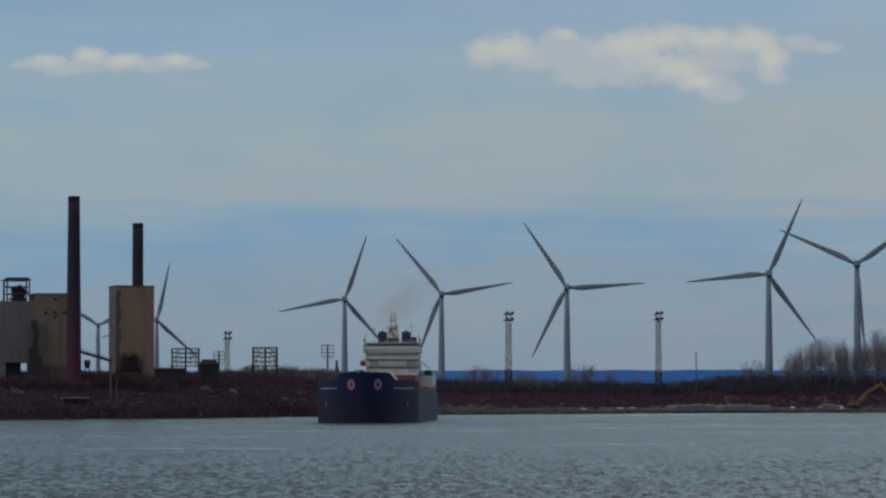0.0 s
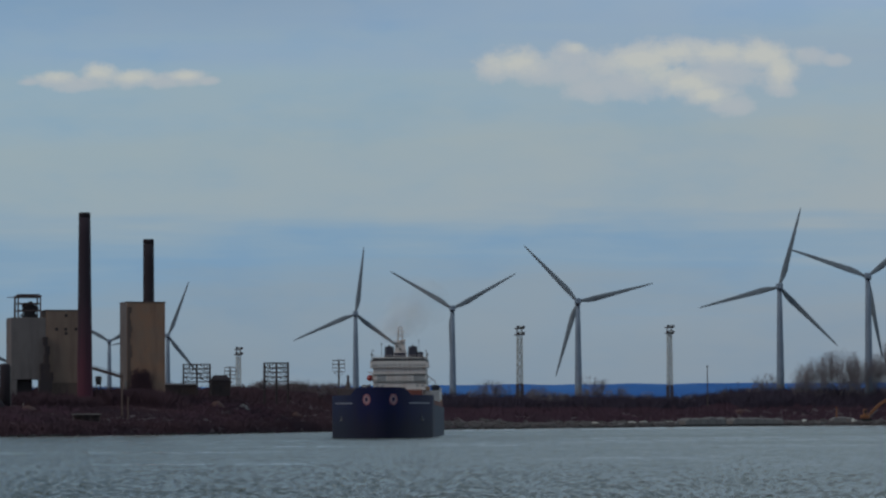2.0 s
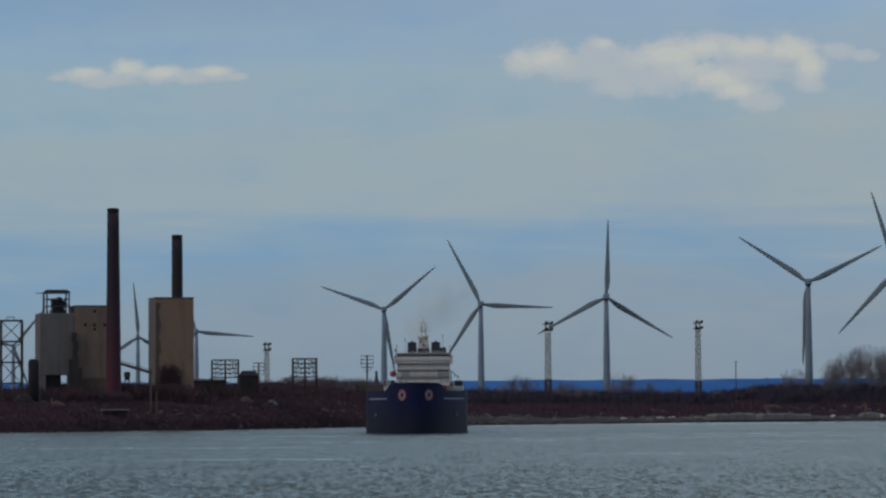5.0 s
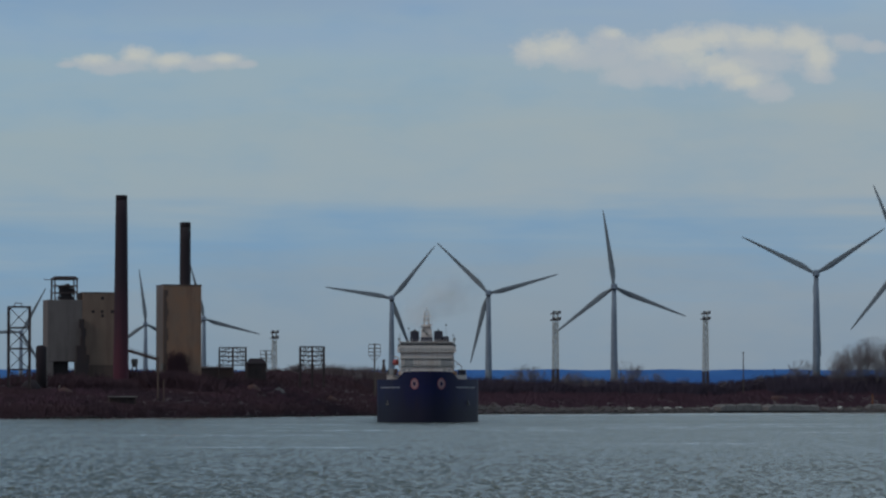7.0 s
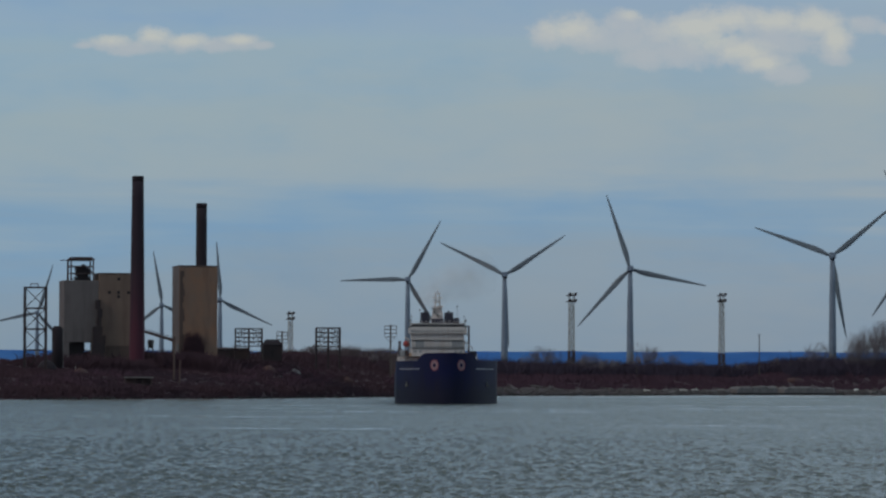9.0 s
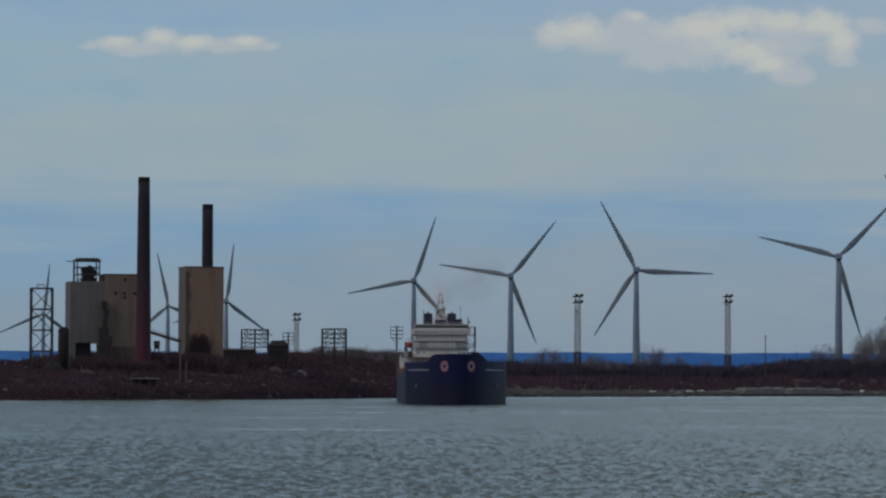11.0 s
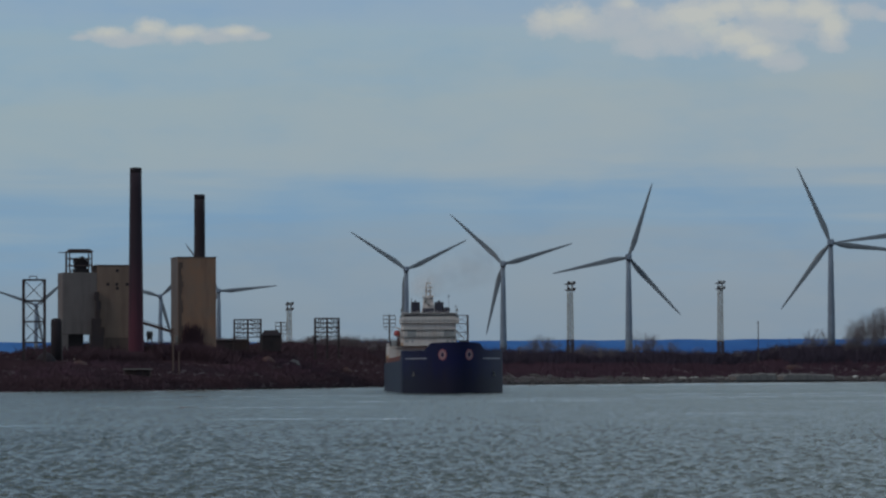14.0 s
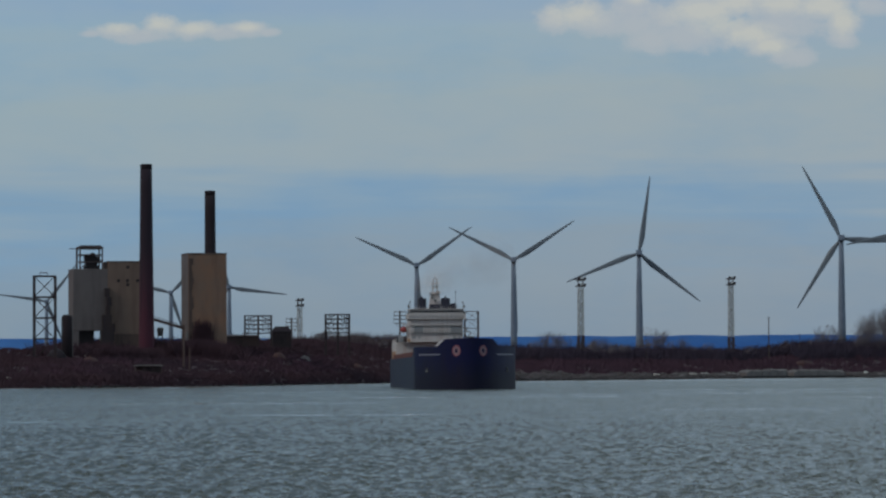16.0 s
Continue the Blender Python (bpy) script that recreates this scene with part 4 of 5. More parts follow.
def build_silo_two():
    g = 8.0
    silo = thing("silo_tower", pose(-110.6, 1194, g, 0, 0, 15.5), "square tan concrete silo tower with dark stains", "silo")
    h = 44.4 - g
    part("tower_wall", box(bmesh.new(), 0, 13.2, 0, 13.2, -3, h, 0.2), TAN_CONCRETE, silo)
    # thin grey sheet over the sunlit side; shade is put into its colour
    part("side_facing", box(bmesh.new(), -0.06, -0.005, 0.15, 13.1, -3, h - 0.1), GREY_CONCRETE, silo, "grey sheet on the side wall, shade in its colour")
    part("roof_edge", box(bmesh.new(), -0.15, 13.35, -0.15, 13.35, h, h + 0.35), STAINED, silo)
    bm = bmesh.new()
    for k in range(16):
        z0 = 0.5 + 2.15 * k
        box(bm, 0.1, 1.55 + 0.4 * math.sin(k * 1.7), -0.06, 0.05, z0, z0 + 2.15)
    part("stain_strip", bm, STAINED, silo, "dark vertical stain strip")
    bm = bmesh.new()
    rnd = random.Random(9)
    for k in range(2600):
        x = rnd.uniform(0.3, 13.0)
        lobe = 13.2 * math.exp(-((x - 4.8) / 3.7) ** 6) + 1.1 * math.sin(x * 2.3) + 0.6 * math.sin(x * 5.9)
        top = max(lobe, 6.5 - 0.2 * x) * rnd.random() ** 0.45
        bar(bm, (x, -0.3, -1.0), (x + rnd.gauss(0, 0.8), -rnd.uniform(0.1, 1.2), top), 0.16, 0.1, 3)
    part("creeper", bm, BRUSH, silo, "bare dark creeper on the wall foot")
    bm = bmesh.new()
    bar(bm, (-0.5, -0.4, -7), (-0.5, -0.4, 10), 0.5)
    bar(bm, (0.9, -0.6, -7), (0.9, -0.6, 1), 0.4)
    part("downpipe", bm, STEEL_GREY, silo)


def build_chimney(x, y, r0, r1, g, top, mats, label):
    chimney = thing("chimney", pose(x, y, g), label, "chimney", "chimneys of the plant")
    h = top - g
    rings = [(r0 * 1.05, -4)] + [(r0 + (r1 - r0) * k / 12, (h - 1.6) * k / 12) for k in range(13)]
    part("shaft", turned(bmesh.new(), rings, 28), mats[0], chimney, smooth=True)
    shaft = part("cap_band", turned(bmesh.new(), [(r1 * 1.015, h - 1.6), (r1 * 1.015, h - 0.3), (r1 * 0.98, h)], 28), mats[1], chimney, "soot-darkened cap band", smooth=True)
    part("flue", turned(bmesh.new(), [(r1 * 0.8, h - 0.2), (r1 * 0.8, h + 0.05)], 24), BLACK_HOLE, shaft)
    return chimney


def build_conveyor():
    conveyor = thing("conveyor", pose(-122.0, 1201, 10.6), "dark inclined conveyor gallery on a trestle", "conveyor")
    bm = bmesh.new()
    bar(bm, (-1.0, 0, 11.8), (11.5, 0, 8.0), 1.0)
    part("gallery", bm, RUST_DARK, conveyor)
    bm = bmesh.new()
    bar(bm, (-1.0, -0.8, 12.8), (11.5, -0.8, 9.0), 0.14)
    for k in range(9):
        bar(bm, (-1 + 1.5 * k, -0.8, 11.9 - 0.46 * k), (-1 + 1.5 * k, -0.8, 12.8 - 0.46 * k), 0.1)
    part("handrail", bm, RUST_DARK, conveyor)
    bm = bmesh.new()
    for x in (-0.5, 1.5):
        bar(bm, (x, 6, -1), (x + (0.3 if x < 0 else -0.3), 6, 7.0), 0.35)
    bar(bm, (-0.5, 6, 2), (1.5, 6, 5), 0.2)
    trestle = part("trestle", bm, RUST_DARK, conveyor)
    part("bin", turned(bmesh.new(), [(0.5, 6.2), (1.1, 7.4), (1.1, 8.8), (0.8, 9.1)], 14, 0.5, 6), STEEL_GREY, trestle)
    bm = bmesh.new()
    for x, t in ((7.6, 4.2), (9.0, 3.0), (10.2, 5.0)):
        bar(bm, (x, 5, -1), (x, 5, t), 0.4)
    box(bm, 6.6, 11.4, 4, 7, -1, 1.6, 0.1)
    part("pump_row", bm, STEEL_GREY, conveyor)


build_silo_one()
build_silo_two()
build_chimney(-121.6, 1163, 2.65, 1.93, 7.5, 73.1, (BRICK, SOOT), "tall dark red brick chimney beside the bin house")
build_chimney(-105.6, 1222, 2.10, 1.86, 9.0, 67.2, (SOOT, SOOT), "slim soot-black chimney behind the silo tower")
build_conveyor()


def build_lattice_frame(x, y, g, w, d, h, levels, label, thick=0.35, mat=None, post=True, low=0.0):
    mat = mat or RUST_DARK
    frame_thing = thing("lattice_frame", pose(x, y, g, 0, 0, 6), label, "steel frame", "steel frames on the land")
    for sx in (0, 1):
        for sy in (0, 1):
            part("leg", bar(bmesh.new(), (sx * w, sy * d, -2), (sx * w, sy * d, h), thick), mat, frame_thing)
    if post:
        part("middle_post", bar(bmesh.new(), (w / 2, 0, -2), (w / 2, 0, h), thick * 1.3), mat, frame_thing)
    step = (h - low) / levels
    for k in range(levels + 1):
        z = low + step * k
        bm = bmesh.new()
        for sy in (0, 1):
            bar(bm, (0, sy * d, z), (w, sy * d, z), thick * 0.6)
        for sx in (0, 1):
            bar(bm, (sx * w, 0, z), (sx * w, d, z), thick * 0.6)
        part("girt", bm, mat, frame_thing)
        if post and k == levels // 2:
            for fx in (0.22, 0.78):
                part("strut", bar(bmesh.new(), (w * fx, 0, z), (w * fx, 0, h), thick * 0.55), mat, frame_thing)
        if post and k > 0:
            for fx in (0.12, 0.33, 0.67, 0.88):
                part("insulator", bar(bmesh.new(), (w * fx, -0.1, z - 0.15), (w * fx + 0.1, -0.1, z - step * 0.62), thick * 0.75, thick * 0.5, 6), mat, frame_thing)
        if k < levels:
            bm = bmesh.new()
            bar(bm, (0, 0, z), (w / 2 if post else w, 0, z + step), thick * 0.32)
            bar(bm, (w, 0, z), (w / 2 if post else 0, 0, z + step), thick * 0.32)
            part("brace", bm, mat, frame_thing)
    return frame_thing


gantry = build_lattice_frame(-151.3, 1108, 8.5, 6.6, 4.0, 26.3, 4, "tall open steel hoist tower, rusty black", 0.78, STAIR, post=False)
bm = bmesh.new()
for k, (a, b) in enumerate((((1.9, 0, 26.3), (1.9, 0, 27.4)), ((4.2, 0, 26.3), (4.2, 0, 27.4)), ((1.9, 0, 27.4), (4.2, 0, 27.4)))):
    bar(bm, a, b, 0.25)
part("lifting_beam", bm, RUST_DARK, gantry)
build_lattice_frame(-95.4, 1246, 12, 9.3, 4, 12.2, 4, "rusty switchyard frame of open steel lattice", 0.52, STAIR, low=6.0)
build_lattice_frame(-66.8, 1246, 12, 8.3, 4, 12.5, 4, "rusty switchyard frame of open steel lattice", 0.56, STAIR, low=6.0)
build_lattice_frame(-20.8, 1471, 6.5, 5.6, 4, 22.6, 5, "rusty switchyard frame of open steel lattice", 0.4, post=False, low=5)


def build_crossarm_pole(x, y, g, top, arm, label):
    pole = thing("utility_pole", pose(x, y, g), label, "utility pole", "crossarm poles")
    h = top - g
    part("pole", bar(bmesh.new(), (0, 0, -2), (0, 0, h), 0.75, 0.6, 8), WOOD_POLE, pole)
    for k in range(4):
        z = h - 0.4 - 1.35 * k
        w = arm * (1.0 if k < 3 else 0.75)
        crossarm = part("crossarm", bar(bmesh.new(), (-w, 0, z), (w, 0, z), 0.27), WOOD_POLE, pole)
        for x1 in (-w * 0.9, -w * 0.45, w * 0.45, w * 0.9):
            part("insulator", bar(bmesh.new(), (x1, 0, z), (x1, 0, z + 0.45), 0.14), STEEL_GREY, crossarm)
    bm = bmesh.new()
    for s in (-1, 1):
        bar(bm, (s * arm, 0, h - 0.4), (s * arm, 0, h - 4.4), 0.14)
        bar(bm, (s * arm, 0, h - 4.4), (0, 0, h - 6.4), 0.14)
    part("arm_brace", bm, WOOD_POLE, pole)


build_crossarm_pole(-83.4, 1316, 12, 24.4, 2.1, "old timber utility pole with four crossarms")
build_crossarm_pole(-41.8, 1281, 9, 26.2, 2.2, "old timber utility pole with four crossarms")


def build_floodlight_tower(x, y, g, top, label, lower_dark):
    tower = thing("floodlight_tower", pose(x, y, g, 0, 0, 15), label, "light tower", "floodlight towers")
    h = top - g
    w0, w1 = 1.35, 1.05

    def corner(k, z):
        w = w0 + (w1 - w0) * z / h
        return Vector((w * (1 if k in (0, 3) else -1), w * (1 if k in (0, 1) else -1), z))

    cut = lower_dark
    for k in range(4):
        part("leg", bar(bmesh.new(), corner(k, cut), corner(k, h - 3.5), 0.26), TOWER_WHITE, tower)
        part("lower_leg", bar(bmesh.new(), corner(k, -2), corner(k, cut), 0.55), RUST_DARK, tower, "dark lower leg")
    bm, lowbm = bmesh.new(), bmesh.new()
    z, flip = 0.0, 0
    while z < h - 5:
        step = 1.9
        for k in range(4):
            a, b = (k, (k + 1) % 4) if flip else ((k + 1) % 4, k)
            target = bm if z >= cut else lowbm
            bar(target, corner(a, z), corner(b, z + step), 0.25)
            bar(target, corner(k, z), corner((k + 1) % 4, z), 0.2)
        z += step
        flip = 1 - flip
    part("bracing", bm, TOWER_WHITE, tower)
    bm = bmesh.new()
    for dx in (-0.25, 0.25):
        bar(bm, (dx, 0, 0), (dx, 0, h - 3.6), 0.12)
    for k in range(int((h - 4) / 0.6)):
        bar(bm, (-0.25, 0, 0.6 * k), (0.25, 0, 0.6 * k), 0.1)
    part("ladder", bm, STEEL_GREY, tower, "grey steel climbing ladder")
    part("lower_bracing", lowbm, RUST_DARK, tower)
    for z0, w in ((h - 4.0, 2.1), (h - 0.9, 2.1)):
        bm = box(bmesh.new(), -w, w, -w, w, z0, z0 + 0.6, 0.1)
        platform = part("platform", bm, RUST_DARK, tower)
        for k in range(3):
            xx = -w + 0.1 + k * (w - 0.6)
            bm = bmesh.new()
            box(bm, xx, xx + 1.25, -w - 0.35, -w + 0.3, z0 + 0.6, z0 + 1.6, 0.15)
            part("floodlight", bm, STAIR if k != 1 else TOWER_WHITE, platform)
    for k in range(4):
        c = corner(k, h - 3.5)
        part("head_post", bar(bmesh.new(), c, (c.x, c.y, h - 0.6), 0.3), RUST_DARK, tower)


build_floodlight_tower(32.4, 1745, 8.5, 49.5, "white lattice floodlight tower with two dark lamp platforms", 13.0)
build_floodlight_tower(117.5, 1926, 9, 54.2, "white lattice floodlight tower with two dark lamp platforms", 13.0)
build_floodlight_tower(-124.3, 2036, 11, 46.0, "white lattice floodlight tower with two dark lamp platforms", 3.0)


def build_pole(x, y, top, w, label):
    g = ground_z(x, y)
    pole = thing("pole", pose(x, y, g), label, "pole", "bare poles")
    part("shaft", bar(bmesh.new(), (0, 0, -1), (0, 0, top - g), w, w * 0.7, 8), WOOD_POLE, pole)
    part("cap", box(bmesh.new(), -w, w, -w, w, top - g, top - g + 0.4, 0.05), STEEL_GREY, pole)


build_pole(135.2, 1887, 31.5, 0.7, "thin bare timber pole on the brush bank")
build_pole(151.6, 1887, 22.8, 0.35, "thin bare timber pole on the brush bank")
build_pole(64.0, 1731, 21.0, 0.35, "thin bare timber pole on the brush bank")


def build_hut(x, y, g, w, d, h, roof, label, wall, roof_mat, name="shed"):
    hut = thing(name, pose(x, y, g, 0, 0, 8), label, "shed", "sheds on the land")
    part("wall", box(bmesh.new(), 0, w, 0, d, -2, h, 0.05), wall, hut)
    bm = bmesh.new()
    loft(bm, [[(a, -0.4, h + 0.01), (b, -0.4, h + 0.01), (b, d + 0.4, h + 0.01), (a, d + 0.4, h + 0.01)] if k == 0 else [(a + roof * 0.7, d / 2 - 0.3, h + roof), (b - roof * 0.7, d / 2 - 0.3, h + roof), (b - roof * 0.7, d / 2 + 0.3, h + roof), (a + roof * 0.7, d / 2 + 0.3, h + roof)] for k, (a, b) in enumerate(((-0.4, w + 0.4), (-0.4, w + 0.4)))])
    part("roof", bm, roof_mat, hut)
    part("door", box(bmesh.new(), w * 0.4, w * 0.4 + 1.1, -0.06, 0.1, -0.5, 1.8), BLACK_HOLE, hut)


build_hut(-86.2, 1255, 14.9, 6.6, 5, 3.6, 2.0, "low dark shed with hipped roof", STAIR, SOOT)
build_hut(-102.6, 1255, 13.8, 11.2, 5, 3.2, 0.6, "long low sooty shed with a flat roof", STAIR, RUST_DARK)
# jetty house close to the water: a dark open front under a pale roof edge
jetty = thing("boat_house", pose(-114.2, 1059, 2.0, 0, 0, 8), "dark open boat house with a pale roof edge", "shed")
part("back_wall", box(bmesh.new(), 0, 8.2, 3, 6, -1, 4.2), RUST_DARK, jetty)
part("roof", box(bmesh.new(), -0.3, 8.5, -0.4, 6.3, 4.2, 4.6, 0.1), SLAB, jetty, "pale tin roof edge")
for x in (0.1, 2.7, 5.3, 7.9):
    part("post", bar(bmesh.new(), (x, 0, -2), (x, 0, 4.2), 0.35), RUST_DARK, jetty)
# two small pale tanks at the foot of the bins
for tx, ty, tz in ((-143.3, 1176, 11.1), (-134.0, 1176, 10.9)):
    small = thing("storage_tank", pose(tx, ty, tz), "small pale storage tank at the foot of the bins", "tank", "small pale tanks")
    part("drum", turned(bmesh.new(), [(0.4, -2.0), (0.4, -0.4), (0.3, -0.2)], 16), PALE_ROOF, small, smooth=True)
    part("lid", turned(bmesh.new(), [(0.2, -0.2), (0.15, 0.0)], 10), STEEL_GREY, small)
# black tank beside the bin house
tank = thing("tank", pose(-145.8, 1146, 10), "black steel tank with domed top", "tank")
part("shell", turned(bmesh.new(), [(1.75, -2), (1.75, 12.2), (1.5, 12.9), (0.9, 13.3)], 20), SOOT, tank, smooth=True)
bm = bmesh.new()
bar(bm, (1.9, 0, -2), (1.9, 0, 13), 0.15)
bar(bm, (1.9, 0.5, -2), (1.9, 0.5, 13), 0.15)
part("ladder", bm, STEEL_GREY, tank)
# mooring light on a dark base, behind the ship's track
beacon = thing("beacon", pose(-41.6, 1385, 10), "dark harbour beacon post on a block base", "beacon")
part("base_block", box(bmesh.new(), -3.2, 4.6, -2, 2, -2, 6.6, 0.3), RUST_DARK, beacon)
part("post", bar(bmesh.new(), (0, 0, 6.6), (0, 0, 10.6), 2.2, 0.8, 8), RUST_DARK, beacon)
part("lantern", turned(bmesh.new(), [(0.5, 10.6), (0.6, 11.2), (0.2, 11.8)], 10), RUST_DARK, beacon)

# ================= shore: concrete walls, rocks, excavator =================


def build_quay_block(x, y, w, d, h, rz, label):
    quay = thing("quay_block", pose(x, y, 0.3, 0, 0, rz), label, "concrete block", "old quay walls")
    rnd = random.Random(int(x))
    at, first = 0.0, True
    while at < w - 0.5:
        step = min(rnd.uniform(2.6, 6.5), w - at)
        top = h + rnd.uniform(-0.35, 0.2) - 0.8 * max(0.0, at / w - 0.7)
        bm = bmesh.new()
        ends = [(at, 0.7 * top if first else top - rnd.uniform(0, 0.25)), (at + step * 0.5, top), (at + step - 0.1, top - rnd.uniform(0.0, 0.3))]
        rings = []
        for xx, zz in ends:
            lean, chip = rnd.uniform(-0.2, 0.5), rnd.uniform(0.2, 0.9)
            rings.append([(xx, lean, 0.75), (xx, lean + 0.2, zz - chip), (xx, lean + 0.5 + chip, zz - 0.05), (xx, d * 0.6, zz + rnd.uniform(-0.1, 0.35)), (xx, d, zz), (xx, d, -1.5), (xx, 0.6, -1.5)])
        loft(bm, rings)
        part("block", bm, SLAB, quay)
        at += step
        first = False
    # near-black strip where the wall meets the water
    part("wet_foot", box(bmesh.new(), -3.0, w + 4.0, -0.5, 0.0, -1.8, 0.72, 0.08), BLACK_HOLE, quay, "near-black strip along the foot of the wall")
    return quay


build_quay_block(111.0, 1698, 26, 7, 4.0, 36, "long pale weathered concrete slabs at the water")
build_quay_block(136.5, 1733, 31, 7, 3.7, 31, "long pale weathered concrete slabs at the water")


build_quay_block(192.8, 1811, 11, 5, 3.9, 8, "low pale slab of broken concrete on the shore")


def build_excavator():
    ex = thing("excavator", pose(212.5, 1828, 1.6, 0, 0, 6), "yellow crawler excavator with long raised boom", "excavator")
    for y in (-2.2, 2.2):
        bm = bmesh.new()
        loft(bm, [[(x, y + dy, z) for x, z in ((-2.6, 0.6), (-2.1, 0.0), (2.3, 0.0), (2.8, 0.6), (2.8, 1.1), (2.3, 1.6), (-2.1, 1.6), (-2.6, 1.1))] for dy in (-0.6, 0.6)])
        part("track", bm, RUBBER, ex)
    bm = bmesh.new()
    box(bm, -1.9, 2.0, -1.8, 1.8, 1.7, 3.7, 0.4)
    body = part("upper_body", bm, YELLOW, ex)
    part("counterweight", box(bmesh.new(), -2.7, -1.85, -1.7, 1.7, 1.8, 3.5, 0.3), YELLOW, body)
    cab = part("cab", box(bmesh.new(), -1.4, 0.4, -1.8, -0.5, 3.7, 6.6, 0.2), YELLOW, body)
    part("cab_window", box(bmesh.new(), -1.1, 0.1, -1.86, -1.7, 4.5, 6.2), WINDOW, cab)
    bm = bmesh.new()
    bar(bm, (1.2, 0, 3.0), (7.5, 0, 9.2), 1.3, 1.35)
    bar(bm, (7.3, 0, 8.9), (14.5, 0, 13.2), 1.35, 0.9)
    boom = part("boom", bm, YELLOW, ex)
    bm = bmesh.new()
    bar(bm, (14.5, 0, 13.2), (20.5, 0, 5.0), 1.0, 0.7)
    arm = part("arm", bm, YELLOW, boom)
    bm = bmesh.new()
    loft(bm, [[(20.0 + x, y, 3.6 + z) for x, z in ((-0.6, 1.4), (1.2, 1.4), (1.0, 0.1), (-0.2, -0.4), (-1.2, 0.2))] for y in (-0.9, 0.9)])
    part("bucket", bm, RUST_DARK, arm)
    bm = bmesh.new()
    bar(bm, (2.4, 0, 2.6), (6.4, 0, 6.4), 0.4)
    part("hydraulic_ram", bm, STEEL_GREY, boom)


build_excavator()
marker = thing("marker_post", pose(196.5, 1818, 3.0), "orange marker post on the shore", "post")
part("shaft", bar(bmesh.new(), (0, 0, -1), (0, 0, 6.6), 0.75, 0.5), YELLOW, marker)
part("foot", box(bmesh.new(), -0.9, 0.9, -0.9, 0.9, -1.0, 0.5, 0.1), SLAB, marker)


def build_heap(x, y, r, h, seed, mat, label, name="rubble_heap"):
    """A loose pile of broken pieces on a low core."""
    rnd = random.Random(seed)
    g = ground_z(x, y)
    heap = thing(name, pose(x, y, g - 0.2), label, "heap", "heaps on the bank")
    part("core", turned(bmesh.new(), [(r, -1.0), (r * 0.85, h * 0.35), (r * 0.5, h * 0.75), (r * 0.15, h * 0.9)], 14), mat, heap, smooth=True)
    bm = bmesh.new()
    for _ in range(60):
        a, k = rnd.uniform(0, 6.28), rnd.random() ** 0.6
        px, py, pz = r * k * math.cos(a), r * k * math.sin(a), h * (1 - k) * rnd.uniform(0.7, 1.05)
        e = rnd.uniform(0.2, 0.55)
        bar(bm, (px - e, py, pz), (px + e, py + rnd.uniform(-0.4, 0.4), pz + rnd.uniform(-0.2, 0.5)), rnd.uniform(0.3, 0.8), rnd.uniform(0.15, 0.5))
    part("broken_piece", bm, mat, heap)


build_heap(-73.6, 1230, 2.6, 2.4, 1, SLAB, "pale heap of broken concrete on the dark bank")
build_heap(-80.6, 1200, 2.8, 2.6, 2, SCRAP, "rust-brown heap of scrap steel on the dark bank", "scrap_heap")
build_heap(-57.0, 1270, 2.4, 2.0, 3, SCRAP, "rust-brown heap of scrap steel on the dark bank", "scrap_heap")
build_heap(-131.5, 1090, 3.4, 2.8, 4, SCRAP, "rust-brown heap of scrap steel on the dark bank", "scrap_heap")
build_heap(150.5, 1850, 6.0, 2.6, 5, SCRAP, "long heap of old red bricks in the scrub", "brick_heap")
build_heap(204.8, 1822, 2.6, 2.2, 6, PALE_ROOF, "pale heap of gravel beside the excavator", "gravel_heap")


build_heap(-147.6, 1134, 3.8, 4.2, 7, SOOT, "black heap of coal beside the tank", "coal_heap")


def build_rubble_block(x, y, seed, mat):
    rnd = random.Random(seed)
    g = max(0.2, ground_z(x, y))
    block = thing("rubble_block", pose(x, y, g, rnd.uniform(-14, 14), rnd.uniform(-14, 14), rnd.uniform(0, 90)), "broken block of pale concrete on the stony beach", "concrete block", "broken blocks on the beach")
    w, d, h = rnd.uniform(0.9, 2.6), rnd.uniform(0.6, 1.4), rnd.uniform(0.7, 1.3)
    bm = bmesh.new()
    loft(bm, [[(xx, -d * k, -0.6), (xx, -d, h * 0.7), (xx, -d * 0.7, h * k), (xx, d, h), (xx, d, -0.6)] for xx, k in ((-w, 0.8), (-w * 0.3, 1.0), (w * 0.4, 0.95), (w, 0.7))])
    part("broken_face", bm, mat, block)


for k, bx in enumerate((64, 74.5, 76.8, 83.0, 85.2, 87.6, 89.5, 96.5, 98.4, 103.0, 106.5, 171.0, 178.5, 186.0)):
    build_rubble_block(bx, shore_y(bx) + 14 + 9 * math.sin(k * 2.3), 40 + k, SLAB if k % 3 else PALE_ROOF)


def build_mooring_post(x, y, top, w):
    g = ground_z(x, y)
    post = thing("mooring_post", pose(x, y, g), "tall stained concrete post on the bank", "post", "posts below the silo tower")
    part("shaft", bar(bmesh.new(), (0, 0, -1), (0, 0, top - g), w, w * 0.8, 8), STAINED, post)
    part("collar", turned(bmesh.new(), [(w * 0.7, 0.0), (w * 0.7, 0.6), (w * 0.55, 0.7)], 10), STAIR, post)


build_mooring_post(-103.4, 1100, 19.3, 0.62)
build_mooring_post(-100.2, 1085, 11.8, 0.45)
drum = thing("mooring_drum", pose(-142.9, 993, ground_z(-142.9, 993)), "small white mooring drum at the water's edge", "drum")
part("barrel", turned(bmesh.new(), [(0.5, -0.6), (0.62, 0.1), (0.62, 0.9), (0.5, 1.2)], 14), PALE_ROOF, drum, smooth=True)
